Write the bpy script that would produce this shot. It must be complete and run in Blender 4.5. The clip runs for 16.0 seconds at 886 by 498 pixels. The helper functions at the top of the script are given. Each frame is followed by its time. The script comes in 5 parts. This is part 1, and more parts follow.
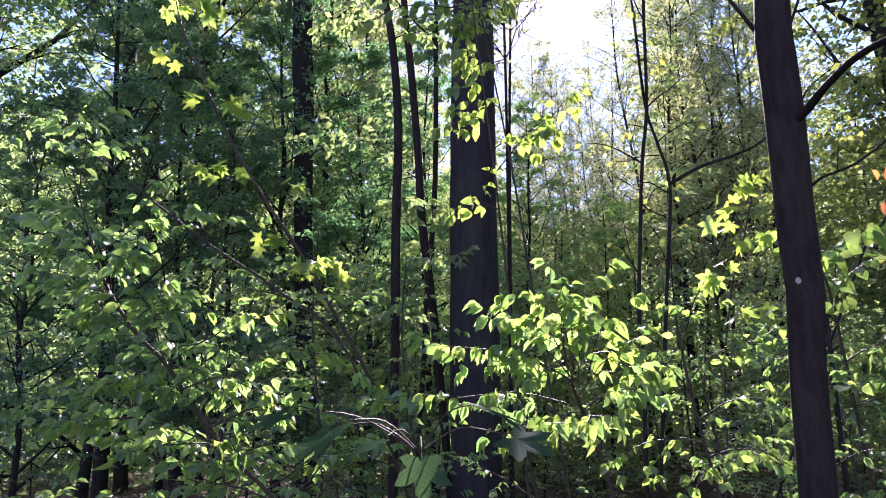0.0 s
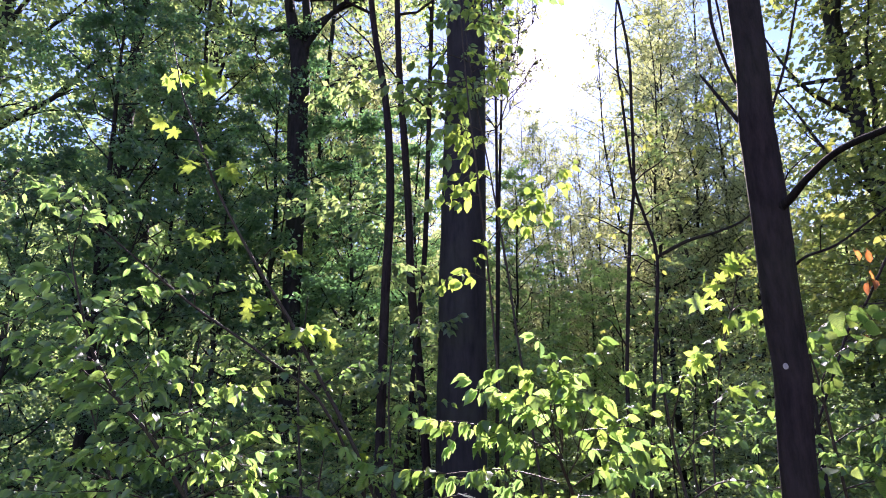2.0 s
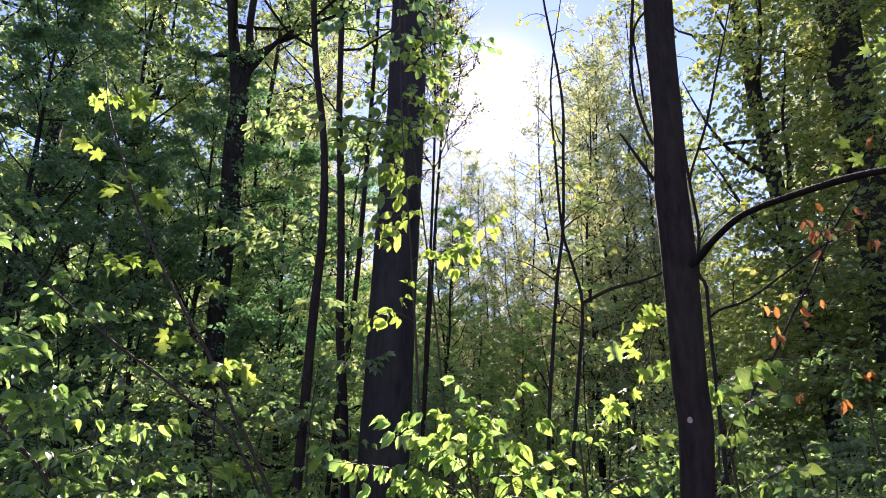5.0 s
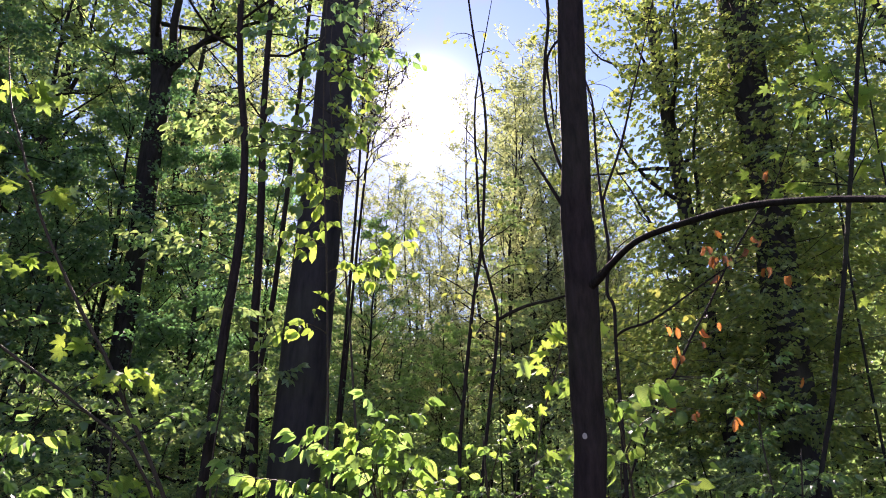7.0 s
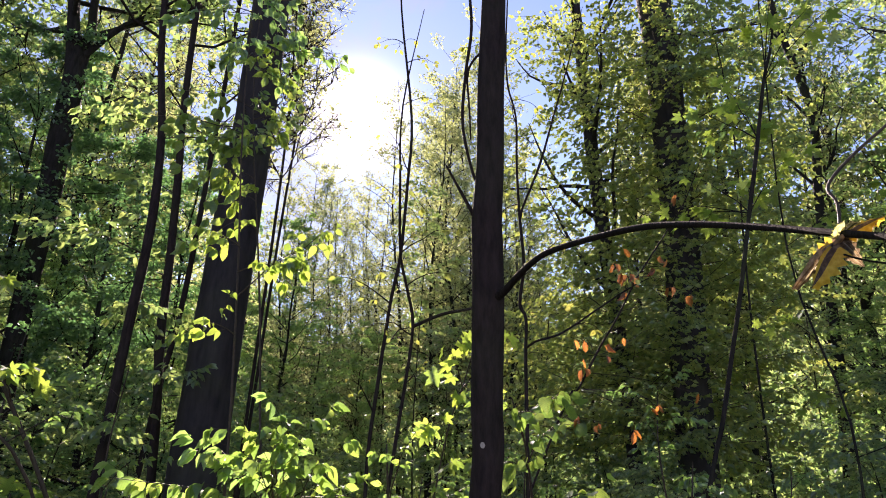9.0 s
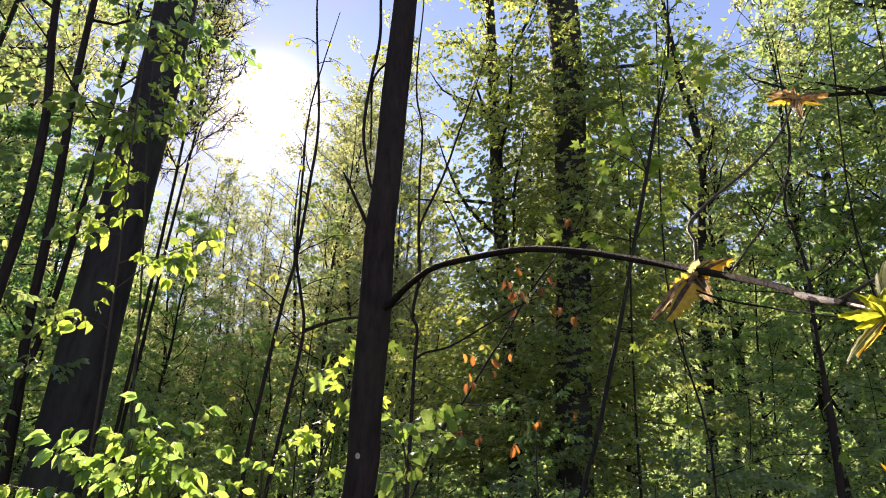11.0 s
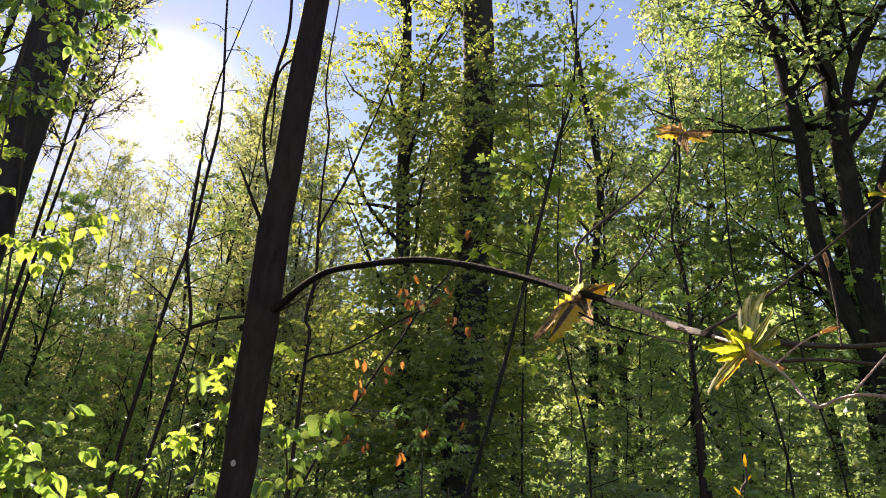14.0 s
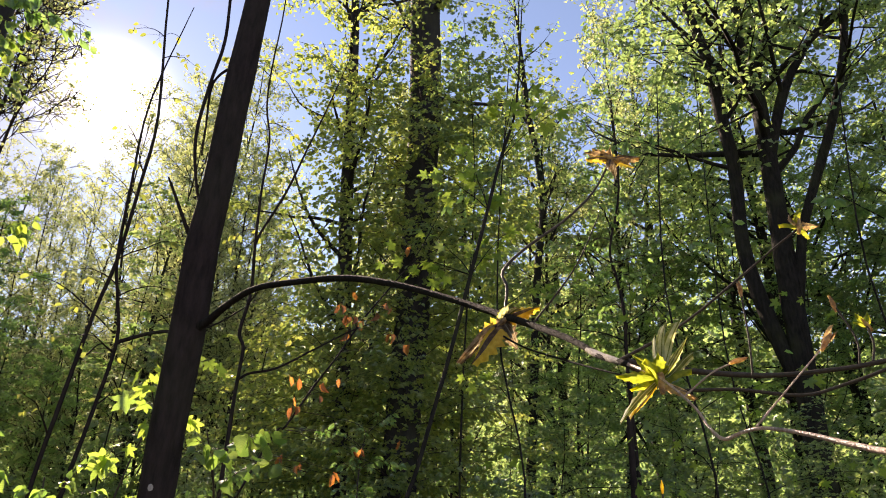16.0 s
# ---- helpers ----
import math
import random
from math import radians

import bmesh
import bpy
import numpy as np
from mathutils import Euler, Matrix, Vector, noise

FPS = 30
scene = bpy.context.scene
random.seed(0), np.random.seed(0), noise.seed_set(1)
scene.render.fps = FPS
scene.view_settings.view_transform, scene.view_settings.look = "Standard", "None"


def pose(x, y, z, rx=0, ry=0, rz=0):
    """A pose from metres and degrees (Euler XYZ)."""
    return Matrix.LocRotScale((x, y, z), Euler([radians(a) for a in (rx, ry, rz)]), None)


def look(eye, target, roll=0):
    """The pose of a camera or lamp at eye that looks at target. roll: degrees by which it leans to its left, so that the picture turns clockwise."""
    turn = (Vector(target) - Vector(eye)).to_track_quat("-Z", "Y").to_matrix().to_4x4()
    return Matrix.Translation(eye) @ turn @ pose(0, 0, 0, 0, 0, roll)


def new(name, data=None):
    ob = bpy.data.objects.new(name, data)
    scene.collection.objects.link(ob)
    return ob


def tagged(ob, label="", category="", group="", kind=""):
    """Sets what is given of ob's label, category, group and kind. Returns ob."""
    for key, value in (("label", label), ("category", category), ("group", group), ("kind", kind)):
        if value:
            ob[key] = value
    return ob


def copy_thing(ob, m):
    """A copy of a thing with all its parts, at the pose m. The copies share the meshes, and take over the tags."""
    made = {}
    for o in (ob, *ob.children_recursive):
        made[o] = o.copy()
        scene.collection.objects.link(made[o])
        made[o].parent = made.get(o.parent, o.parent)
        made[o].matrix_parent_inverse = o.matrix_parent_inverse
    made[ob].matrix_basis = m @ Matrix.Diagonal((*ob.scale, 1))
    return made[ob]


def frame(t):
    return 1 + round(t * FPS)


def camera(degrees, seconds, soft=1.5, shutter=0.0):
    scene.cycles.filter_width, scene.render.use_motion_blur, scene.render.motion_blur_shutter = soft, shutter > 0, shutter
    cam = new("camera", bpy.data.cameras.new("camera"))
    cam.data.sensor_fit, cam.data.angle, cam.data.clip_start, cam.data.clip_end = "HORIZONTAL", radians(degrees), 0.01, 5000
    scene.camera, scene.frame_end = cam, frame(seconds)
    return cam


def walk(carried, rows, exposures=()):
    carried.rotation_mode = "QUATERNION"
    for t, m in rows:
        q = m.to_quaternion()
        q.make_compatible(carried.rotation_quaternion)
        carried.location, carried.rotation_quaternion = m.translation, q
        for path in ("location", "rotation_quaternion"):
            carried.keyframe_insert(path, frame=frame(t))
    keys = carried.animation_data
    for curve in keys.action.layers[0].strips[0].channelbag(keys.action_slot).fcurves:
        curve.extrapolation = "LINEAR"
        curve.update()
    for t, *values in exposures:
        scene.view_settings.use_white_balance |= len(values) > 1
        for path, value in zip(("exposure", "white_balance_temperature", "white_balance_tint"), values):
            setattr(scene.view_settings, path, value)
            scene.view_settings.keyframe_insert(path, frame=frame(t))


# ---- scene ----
cam = camera(65.8, 16.0, 1.0)
PATH = [
    (0, (0.084, -0.016, 1.574), (0.039, 1.938, 1.996), -1.4),
    (0.5, (0.077, -0.027, 1.579), (0.045, 1.919, 2.039), -1.2),
    (1, (0.089, -0.026, 1.589), (0.073, 1.906, 2.104), -1.0),
    (1.5, (0.085, -0.027, 1.608), (0.078, 1.892, 2.171), -0.6),
    (2, (0.07, -0.053, 1.619), (0.064, 1.857, 2.213), -0.4),
    (2.5, (0.06, -0.066, 1.628), (0.056, 1.837, 2.246), -0.2),
    (3, (0.064, -0.064, 1.633), (0.07, 1.829, 2.28), 0.3),
    (3.5, (0.068, -0.059, 1.636), (0.106, 1.826, 2.305), 0.7),
    (4, (0.085, -0.054, 1.642), (0.167, 1.827, 2.318), 0.7),
    (6.5, (0.166, -0.094, 1.646), (0.495, 1.742, 2.366), 0.3),
    (7, (0.179, -0.093, 1.646), (0.563, 1.73, 2.373), 0.3),
    (7.5, (0.197, -0.094, 1.645), (0.63, 1.717, 2.373), 0.5),
    (8, (0.212, -0.091, 1.643), (0.698, 1.704, 2.379), 0.7),
    (8.5, (0.222, -0.095, 1.643), (0.756, 1.683, 2.387), 0.7),
    (9, (0.233, -0.107, 1.647), (0.823, 1.652, 2.394), 0.8),
    (9.5, (0.241, -0.123, 1.65), (0.899, 1.608, 2.406), 0.8),
    (10, (0.258, -0.132, 1.654), (0.983, 1.568, 2.417), 1.0),
    (12.5, (0.279, -0.126, 1.657), (1.262, 1.43, 2.438), 2.2),
    (13, (0.288, -0.122, 1.661), (1.308, 1.411, 2.442), 2.1),
    (13.5, (0.293, -0.125, 1.666), (1.343, 1.386, 2.451), 2.1),
    (14, (0.298, -0.131, 1.674), (1.377, 1.354, 2.469), 2.0),
    (14.5, (0.31, -0.136, 1.681), (1.423, 1.317, 2.487), 1.3),
    (15, (0.335, -0.129, 1.687), (1.477, 1.294, 2.505), 1.1),
    (15.5, (0.342, -0.131, 1.693), (1.51, 1.265, 2.522), 1.1),
    (16, (0.336, -0.141, 1.694), (1.526, 1.23, 2.533), 1.1),
]
EXPOSURE = 1.56
walk(cam, [(t, look(eye, target, roll)) for t, eye, target, roll in PATH], [(0, EXPOSURE + 0.4, 5750, 47), (4, EXPOSURE + 0.15, 6000, 43), (8, EXPOSURE, 6550, 36), (16, EXPOSURE - 0.1, 7600, 27)])

# ---- light ----
SUN_EL, SUN_AZ = 32.4, 10.1          # degrees: height, and turn from +y towards +x
sun_way = Vector((math.sin(radians(SUN_AZ)) * math.cos(radians(SUN_EL)), math.cos(radians(SUN_AZ)) * math.cos(radians(SUN_EL)), math.sin(radians(SUN_EL))))
sun_data = bpy.data.lights.new("sun", "SUN")
sun_data.energy, sun_data.angle, sun_data.color = 5.0, radians(0.6), (1.0, 0.91, 0.76)
sun = new("sun", sun_data)
sun.matrix_basis = look((0, 0, 60), Vector((0, 0, 60)) - sun_way)

world = bpy.data.worlds.new("spring_sky")
scene.world = world
world.use_nodes = True


def sky_nodes():
    nt = world.node_tree
    nt.nodes.clear()
    link = nt.links.new
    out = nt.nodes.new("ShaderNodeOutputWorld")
    bg = nt.nodes.new("ShaderNodeBackground")
    sky = nt.nodes.new("ShaderNodeTexSky")
    sky.sky_type, sky.sun_disc = "NISHITA", False
    sky.sun_elevation, sky.sun_rotation = radians(SUN_EL), radians(SUN_AZ)
    sky.air_density, sky.dust_density, sky.ozone_density = 1.0, 0.03, 1.5
    co = nt.nodes.new("ShaderNodeTexCoord")
    cloud = nt.nodes.new("ShaderNodeTexNoise")
    cloud.inputs["Scale"].default_value, cloud.inputs["Detail"].default_value, cloud.inputs["Roughness"].default_value = 3.2, 8.0, 0.62
    cloud.inputs["Distortion"].default_value = 0.4
    link(co.outputs["Generated"], cloud.inputs["Vector"])
    cover = nt.nodes.new("ShaderNodeMapRange")
    for k, v in (("From Min", 0.50), ("From Max", 0.70), ("To Min", 0.0), ("To Max", 0.65)):
        cover.inputs[k].default_value = v
    link(cloud.outputs["Fac"], cover.inputs["Value"])
    # bright thin cloud round the sun
    dot = nt.nodes.new("ShaderNodeVectorMath")
    dot.operation = "DOT_PRODUCT"
    dot.inputs[1].default_value = sun_way
    link(co.outputs["Generated"], dot.inputs[0])

    def glow(power, gain):
        lift = nt.nodes.new("ShaderNodeMath")
        lift.operation = "MAXIMUM"
        lift.inputs[1].default_value = 0.0
        link(dot.outputs["Value"], lift.inputs[0])
        up = nt.nodes.new("ShaderNodeMath")
        up.operation = "POWER"
        up.inputs[1].default_value = power
        link(lift.outputs[0], up.inputs[0])
        mul = nt.nodes.new("ShaderNodeMath")
        mul.operation = "MULTIPLY"
        mul.inputs[1].default_value = gain
        link(up.outputs[0], mul.inputs[0])
        return mul

    wide, narrow = glow(60.0, 0.5), glow(900.0, 20.0)
    both = nt.nodes.new("ShaderNodeMath")
    both.operation = "ADD"
    link(wide.outputs[0], both.inputs[0])
    link(narrow.outputs[0], both.inputs[1])
    mix = nt.nodes.new("ShaderNodeMix")
    mix.data_type = "RGBA"
    link(cover.outputs["Result"], mix.inputs["Factor"])
    link(sky.outputs["Color"], mix.inputs[6])
    mix.inputs[7].default_value = (2.6, 2.6, 2.6, 1)
    tint = nt.nodes.new("ShaderNodeMix")
    tint.data_type, tint.blend_type = "RGBA", "ADD"
    tint.inputs["Factor"].default_value = 1.0
    halo = nt.nodes.new("ShaderNodeMix")
    halo.data_type, halo.blend_type = "RGBA", "MULTIPLY"
    halo.inputs["Factor"].default_value = 1.0
    halo.inputs[7].default_value = (1.0, 0.95, 0.86, 1)
    link(both.outputs[0], halo.inputs[6])
    link(mix.outputs[2], tint.inputs[6])
    link(halo.outputs[2], tint.inputs[7])
    link(tint.outputs[2], bg.inputs["Color"])
    bg.inputs["Strength"].default_value = 0.085
    link(bg.outputs[0], out.inputs["Surface"])


sky_nodes()


# ---- materials ----
def material(name):
    m = bpy.data.materials.new(name)
    m.use_nodes = True
    m.node_tree.nodes.clear()
    return m, m.node_tree, m.node_tree.links.new


def ramp(nt, stops):
    r = nt.nodes.new("ShaderNodeValToRGB")
    el = r.color_ramp.elements
    while len(el) < len(stops):
        el.new(0.5)
    for e, (at, col) in zip(el, stops):
        e.position, e.color = at, (*col, 1)
    return r


def leaf_material(name, low, mid, high, through_gain=3.4, gloss=0.42, single=False, mottled=False, red=1.12, blue=0.66):
    """A thin leaf: low, mid and high are reflected colours, varied from leaf to leaf; light that passes is yellower."""
    m, nt, link = material(name)
    out = nt.nodes.new("ShaderNodeOutputMaterial")
    if single:
        pick = nt.nodes.new("ShaderNodeObjectInfo").outputs["Random"]
    else:
        pick = nt.nodes.new("ShaderNodeNewGeometry").outputs["Random Per Island"]
    co = nt.nodes.new("ShaderNodeTexCoord")
    grain = nt.nodes.new("ShaderNodeTexNoise")
    grain.inputs["Scale"].default_value = 6.0 if single else 1.3
    grain.inputs["Detail"].default_value = 3.0
    link(co.outputs["Object"], grain.inputs["Vector"])
    add = nt.nodes.new("ShaderNodeMath")
    add.operation = "MULTIPLY_ADD"
    link(grain.outputs["Fac"], add.inputs[0])
    add.inputs[1].default_value = 0.45
    link(pick, add.inputs[2])
    sub = nt.nodes.new("ShaderNodeMath")
    sub.operation = "SUBTRACT"
    sub.inputs[1].default_value = 0.22
    sub.use_clamp = True
    link(add.outputs[0], sub.inputs[0])
    col = ramp(nt, [(0.0, low), (0.55, mid), (1.0, high)])
    link(sub.outputs[0], col.inputs["Fac"])
    if mottled:
        grain.inputs["Scale"].default_value, grain.inputs["Detail"].default_value = 110.0, 5.0
        spread = nt.nodes.new("ShaderNodeMapRange")
        spread.inputs["From Min"].default_value, spread.inputs["From Max"].default_value = 0.36, 0.64
        link(grain.outputs["Fac"], spread.inputs["Value"])
        link(spread.outputs["Result"], col.inputs["Fac"])
    colour = col.outputs["Color"]
    if single and not mottled:
        # side veins, slanting away from the midrib
        sep = nt.nodes.new("ShaderNodeSeparateXYZ")
        link(co.outputs["Object"], sep.inputs[0])
        side = nt.nodes.new("ShaderNodeMath")
        side.operation = "ABSOLUTE"
        link(sep.outputs["Y"], side.inputs[0])
        slant = nt.nodes.new("ShaderNodeMath")
        slant.operation = "MULTIPLY_ADD"
        link(side.outputs[0], slant.inputs[0])
        slant.inputs[1].default_value = -0.85
        link(sep.outputs["X"], slant.inputs[2])
        wave = nt.nodes.new("ShaderNodeMath")
        wave.operation = "MULTIPLY"
        wave.inputs[1].default_value = 62.0
        link(slant.outputs[0], wave.inputs[0])
        sine = nt.nodes.new("ShaderNodeMath")
        sine.operation = "SINE"
        link(wave.outputs[0], sine.inputs[0])
        rng_ = nt.nodes.new("ShaderNodeMapRange")
        for k, v in (("From Min", 0.75), ("From Max", 1.0), ("To Min", 0.0), ("To Max", 0.6)):
            rng_.inputs[k].default_value = v
        link(sine.outputs[0], rng_.inputs["Value"])
        vein = nt.nodes.new("ShaderNodeMix")
        vein.data_type = "RGBA"
        link(rng_.outputs["Result"], vein.inputs["Factor"])
        link(colour, vein.inputs[6])
        vein.inputs[7].default_value = (*[c * 0.45 for c in mid], 1)
        colour = vein.outputs[2]
    diff = nt.nodes.new("ShaderNodeBsdfDiffuse")
    link(colour, diff.inputs["Color"])
    warm = nt.nodes.new("ShaderNodeMix")
    warm.data_type, warm.blend_type = "RGBA", "MULTIPLY"
    warm.inputs["Factor"].default_value = 1.0
    link(colour, warm.inputs[6])
    warm.inputs[7].default_value = (through_gain * red, through_gain, through_gain * blue, 1)
    trans = nt.nodes.new("ShaderNodeBsdfTranslucent")
    link(warm.outputs[2], trans.inputs["Color"])
    mixed = nt.nodes.new("ShaderNodeMixShader")
    mixed.inputs["Fac"].default_value = 0.6
    link(diff.outputs[0], mixed.inputs[1])
    link(trans.outputs[0], mixed.inputs[2])
    shine = nt.nodes.new("ShaderNodeBsdfGlossy")
    shine.inputs["Roughness"].default_value = gloss
    shine.inputs["Color"].default_value = (0.9, 0.95, 1.0, 1)
    top = nt.nodes.new("ShaderNodeMixShader")
    top.inputs["Fac"].default_value = 0.012 if mottled or through_gain < 1.5 else 0.055 if single else 0.085
    link(mixed.outputs[0], top.inputs[1])
    link(shine.outputs[0], top.inputs[2])
    link(top.outputs[0], out.inputs["Surface"])
    return m


def bark_material(name, dark, light, moss=0.25, furrow=9.0, relief=0.5, rough=0.8, shine=0.18):
    m, nt, link = material(name)
    out = nt.nodes.new("ShaderNodeOutputMaterial")
    bsdf = nt.nodes.new("ShaderNodeBsdfPrincipled")
    co = nt.nodes.new("ShaderNodeTexCoord")
    stretch = nt.nodes.new("ShaderNodeMapping")
    stretch.inputs["Scale"].default_value = (furrow, furrow, furrow * 0.22)
    link(co.outputs["Object"], stretch.inputs["Vector"])
    fine = nt.nodes.new("ShaderNodeTexNoise")
    fine.inputs["Scale"].default_value, fine.inputs["Detail"].default_value, fine.inputs["Roughness"].default_value = 3.0, 9.0, 0.65
    link(stretch.outputs[0], fine.inputs["Vector"])
    broad = nt.nodes.new("ShaderNodeTexNoise")
    broad.inputs["Scale"].default_value, broad.inputs["Detail"].default_value = 1.7, 5.0
    link(co.outputs["Object"], broad.inputs["Vector"])
    col = ramp(nt, [(0.28, dark), (0.72, light)])
    link(fine.outputs["Fac"], col.inputs["Fac"])
    patch = nt.nodes.new("ShaderNodeMapRange")
    for k, v in (("From Min", 0.5), ("From Max", 0.72), ("To Min", 0.0), ("To Max", moss)):
        patch.inputs[k].default_value = v
    link(broad.outputs["Fac"], patch.inputs["Value"])
    green = nt.nodes.new("ShaderNodeMix")
    green.data_type = "RGBA"
    link(patch.outputs["Result"], green.inputs["Factor"])
    link(col.outputs["Color"], green.inputs[6])
    green.inputs[7].default_value = (0.09, 0.11, 0.05, 1)
    link(green.outputs[2], bsdf.inputs["Base Color"])
    bsdf.inputs["Roughness"].default_value = rough
    bsdf.inputs["Specular IOR Level"].default_value = shine
    bump = nt.nodes.new("ShaderNodeBump")
    bump.inputs["Strength"].default_value, bump.inputs["Distance"].default_value = relief, 0.02
    link(fine.outputs["Fac"], bump.inputs["Height"])
    link(bump.outputs[0], bsdf.inputs["Normal"])
    link(bsdf.outputs[0], out.inputs["Surface"])
    return m


def soil_material():
    m, nt, link = material("leaf_mould")
    out = nt.nodes.new("ShaderNodeOutputMaterial")
    bsdf = nt.nodes.new("ShaderNodeBsdfPrincipled")
    co = nt.nodes.new("ShaderNodeTexCoord")
    cell = nt.nodes.new("ShaderNodeTexVoronoi")
    cell.inputs["Scale"].default_value = 16.0
    link(co.outputs["Object"], cell.inputs["Vector"])
    n = nt.nodes.new("ShaderNodeTexNoise")
    n.inputs["Scale"].default_value, n.inputs["Detail"].default_value = 0.8, 8.0
    link(co.outputs["Object"], n.inputs["Vector"])
    a = ramp(nt, [(0.0, (0.05, 0.032, 0.02)), (0.5, (0.11, 0.07, 0.04)), (1.0, (0.19, 0.12, 0.07))])
    link(cell.outputs["Color"], a.inputs["Fac"])
    mix = nt.nodes.new("ShaderNodeMix")
    mix.data_type, mix.blend_type = "RGBA", "MULTIPLY"
    mix.inputs["Factor"].default_value = 0.7
    b = ramp(nt, [(0.3, (0.35, 0.4, 0.3)), (0.7, (1.0, 0.95, 0.9))])
    link(n.outputs["Fac"], b.inputs["Fac"])
    link(a.outputs["Color"], mix.inputs[6])
    link(b.outputs["Color"], mix.inputs[7])
    link(mix.outputs[2], bsdf.inputs["Base Color"])
    bsdf.inputs["Roughness"].default_value = 0.9
    bump = nt.nodes.new("ShaderNodeBump")
    bump.inputs["Strength"].default_value, bump.inputs["Distance"].default_value = 0.8, 0.03
    link(cell.outputs["Distance"], bump.inputs["Height"])
    link(bump.outputs[0], bsdf.inputs["Normal"])
    link(bsdf.outputs[0], out.inputs["Surface"])
    return m


# beech leaf in a yellower, brighter copy: sunlight put into the colour
SUN_TONED_LEAF = leaf_material("sunlit_beech_leaf", (0.075, 0.125, 0.044), (0.115, 0.175, 0.056), (0.165, 0.215, 0.072), red=1.22, blue=0.62)
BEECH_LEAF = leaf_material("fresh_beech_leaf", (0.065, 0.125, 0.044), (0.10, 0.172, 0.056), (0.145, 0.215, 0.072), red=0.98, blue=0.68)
BEECH_SINGLE = leaf_material("fresh_beech_leaf_near", (0.055, 0.115, 0.030), (0.105, 0.18, 0.044), (0.175, 0.25, 0.066), through_gain=3.0, single=True, red=1.06)
FOREST_LEAF = leaf_material("forest_leaf", (0.055, 0.10, 0.042), (0.088, 0.148, 0.060), (0.135, 0.19, 0.072), through_gain=3.6, red=1.12, blue=0.7)
# darker maple leaf; the shade it stands in is part of its colour
MAPLE_SHADE_TONE = leaf_material("shade_leaf", (0.03, 0.075, 0.035), (0.045, 0.105, 0.045), (0.065, 0.14, 0.055), through_gain=1.2, single=True)
# dark green of an added tree kind, woodland shade put into the colour
SHADED_WOOD_LEAF = leaf_material("dark_green_leaf", (0.04, 0.085, 0.040), (0.06, 0.12, 0.052), (0.085, 0.15, 0.062), through_gain=3.2, red=0.85)
# warm olive tone: backlit glare over the foliage put into leaf colour
OLIVE_GLARE_LEAF = leaf_material("olive_opening_leaf", (0.088, 0.122, 0.052), (0.12, 0.158, 0.068), (0.155, 0.192, 0.085), through_gain=3.7, red=1.16, blue=0.85)
MAPLE_LEAF = leaf_material("fresh_maple_leaf", (0.085, 0.155, 0.035), (0.125, 0.205, 0.042), (0.17, 0.25, 0.05), through_gain=3.0, single=True, red=1.12)
YELLOW_LEAF = leaf_material("yellowish_young_leaf", (0.105, 0.15, 0.040), (0.14, 0.18, 0.048), (0.18, 0.205, 0.055), through_gain=2.8, single=True)
RUST_LEAF = leaf_material("dry_rust_leaf", (0.24, 0.088, 0.027), (0.36, 0.135, 0.04), (0.46, 0.19, 0.055), through_gain=1.9, red=1.0, gloss=0.5, single=True)
BRONZE_LEAF = leaf_material("bronze_young_leaf", (0.20, 0.145, 0.105), (0.44, 0.32, 0.19), (0.62, 0.52, 0.30), through_gain=1.6, gloss=0.35, single=True, mottled=True)
# dark olive of the pleated leaf, valley shade included in the colour
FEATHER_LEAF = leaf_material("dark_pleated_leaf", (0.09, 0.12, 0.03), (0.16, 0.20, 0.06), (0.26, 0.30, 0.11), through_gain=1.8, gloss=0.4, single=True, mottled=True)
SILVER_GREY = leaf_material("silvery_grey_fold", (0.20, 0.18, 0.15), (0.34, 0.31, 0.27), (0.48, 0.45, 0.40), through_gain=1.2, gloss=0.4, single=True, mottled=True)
# SHOOT_LEAF in a darker copy, fold shade put into the colour
SHOOT_FOLD_SHADE = leaf_material("shaded_shoot_leaf", (0.12, 0.17, 0.02), (0.17, 0.23, 0.03), (0.24, 0.28, 0.05), through_gain=2.2, gloss=0.4, single=True, mottled=True)
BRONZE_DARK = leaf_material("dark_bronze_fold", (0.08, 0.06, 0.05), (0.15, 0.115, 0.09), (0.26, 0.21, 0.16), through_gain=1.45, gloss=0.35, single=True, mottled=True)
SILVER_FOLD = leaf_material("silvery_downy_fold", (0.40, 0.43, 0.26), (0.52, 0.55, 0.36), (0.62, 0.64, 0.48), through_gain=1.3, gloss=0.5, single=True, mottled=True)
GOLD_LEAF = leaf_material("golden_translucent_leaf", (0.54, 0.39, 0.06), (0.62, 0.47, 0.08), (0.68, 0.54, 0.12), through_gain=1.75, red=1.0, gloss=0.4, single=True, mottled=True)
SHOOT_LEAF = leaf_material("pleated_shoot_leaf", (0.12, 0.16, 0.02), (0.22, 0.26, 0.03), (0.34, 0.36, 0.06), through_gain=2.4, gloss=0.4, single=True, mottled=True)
LITTER_LEAF = leaf_material("fallen_leaf", (0.06, 0.035, 0.018), (0.11, 0.065, 0.03), (0.17, 0.10, 0.05), through_gain=1.4, gloss=0.6)
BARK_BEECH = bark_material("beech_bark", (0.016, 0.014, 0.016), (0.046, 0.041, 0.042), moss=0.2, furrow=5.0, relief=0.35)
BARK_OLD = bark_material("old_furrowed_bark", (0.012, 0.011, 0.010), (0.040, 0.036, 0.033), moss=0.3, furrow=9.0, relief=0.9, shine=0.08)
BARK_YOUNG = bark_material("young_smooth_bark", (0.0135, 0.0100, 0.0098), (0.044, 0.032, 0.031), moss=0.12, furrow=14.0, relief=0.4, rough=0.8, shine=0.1)
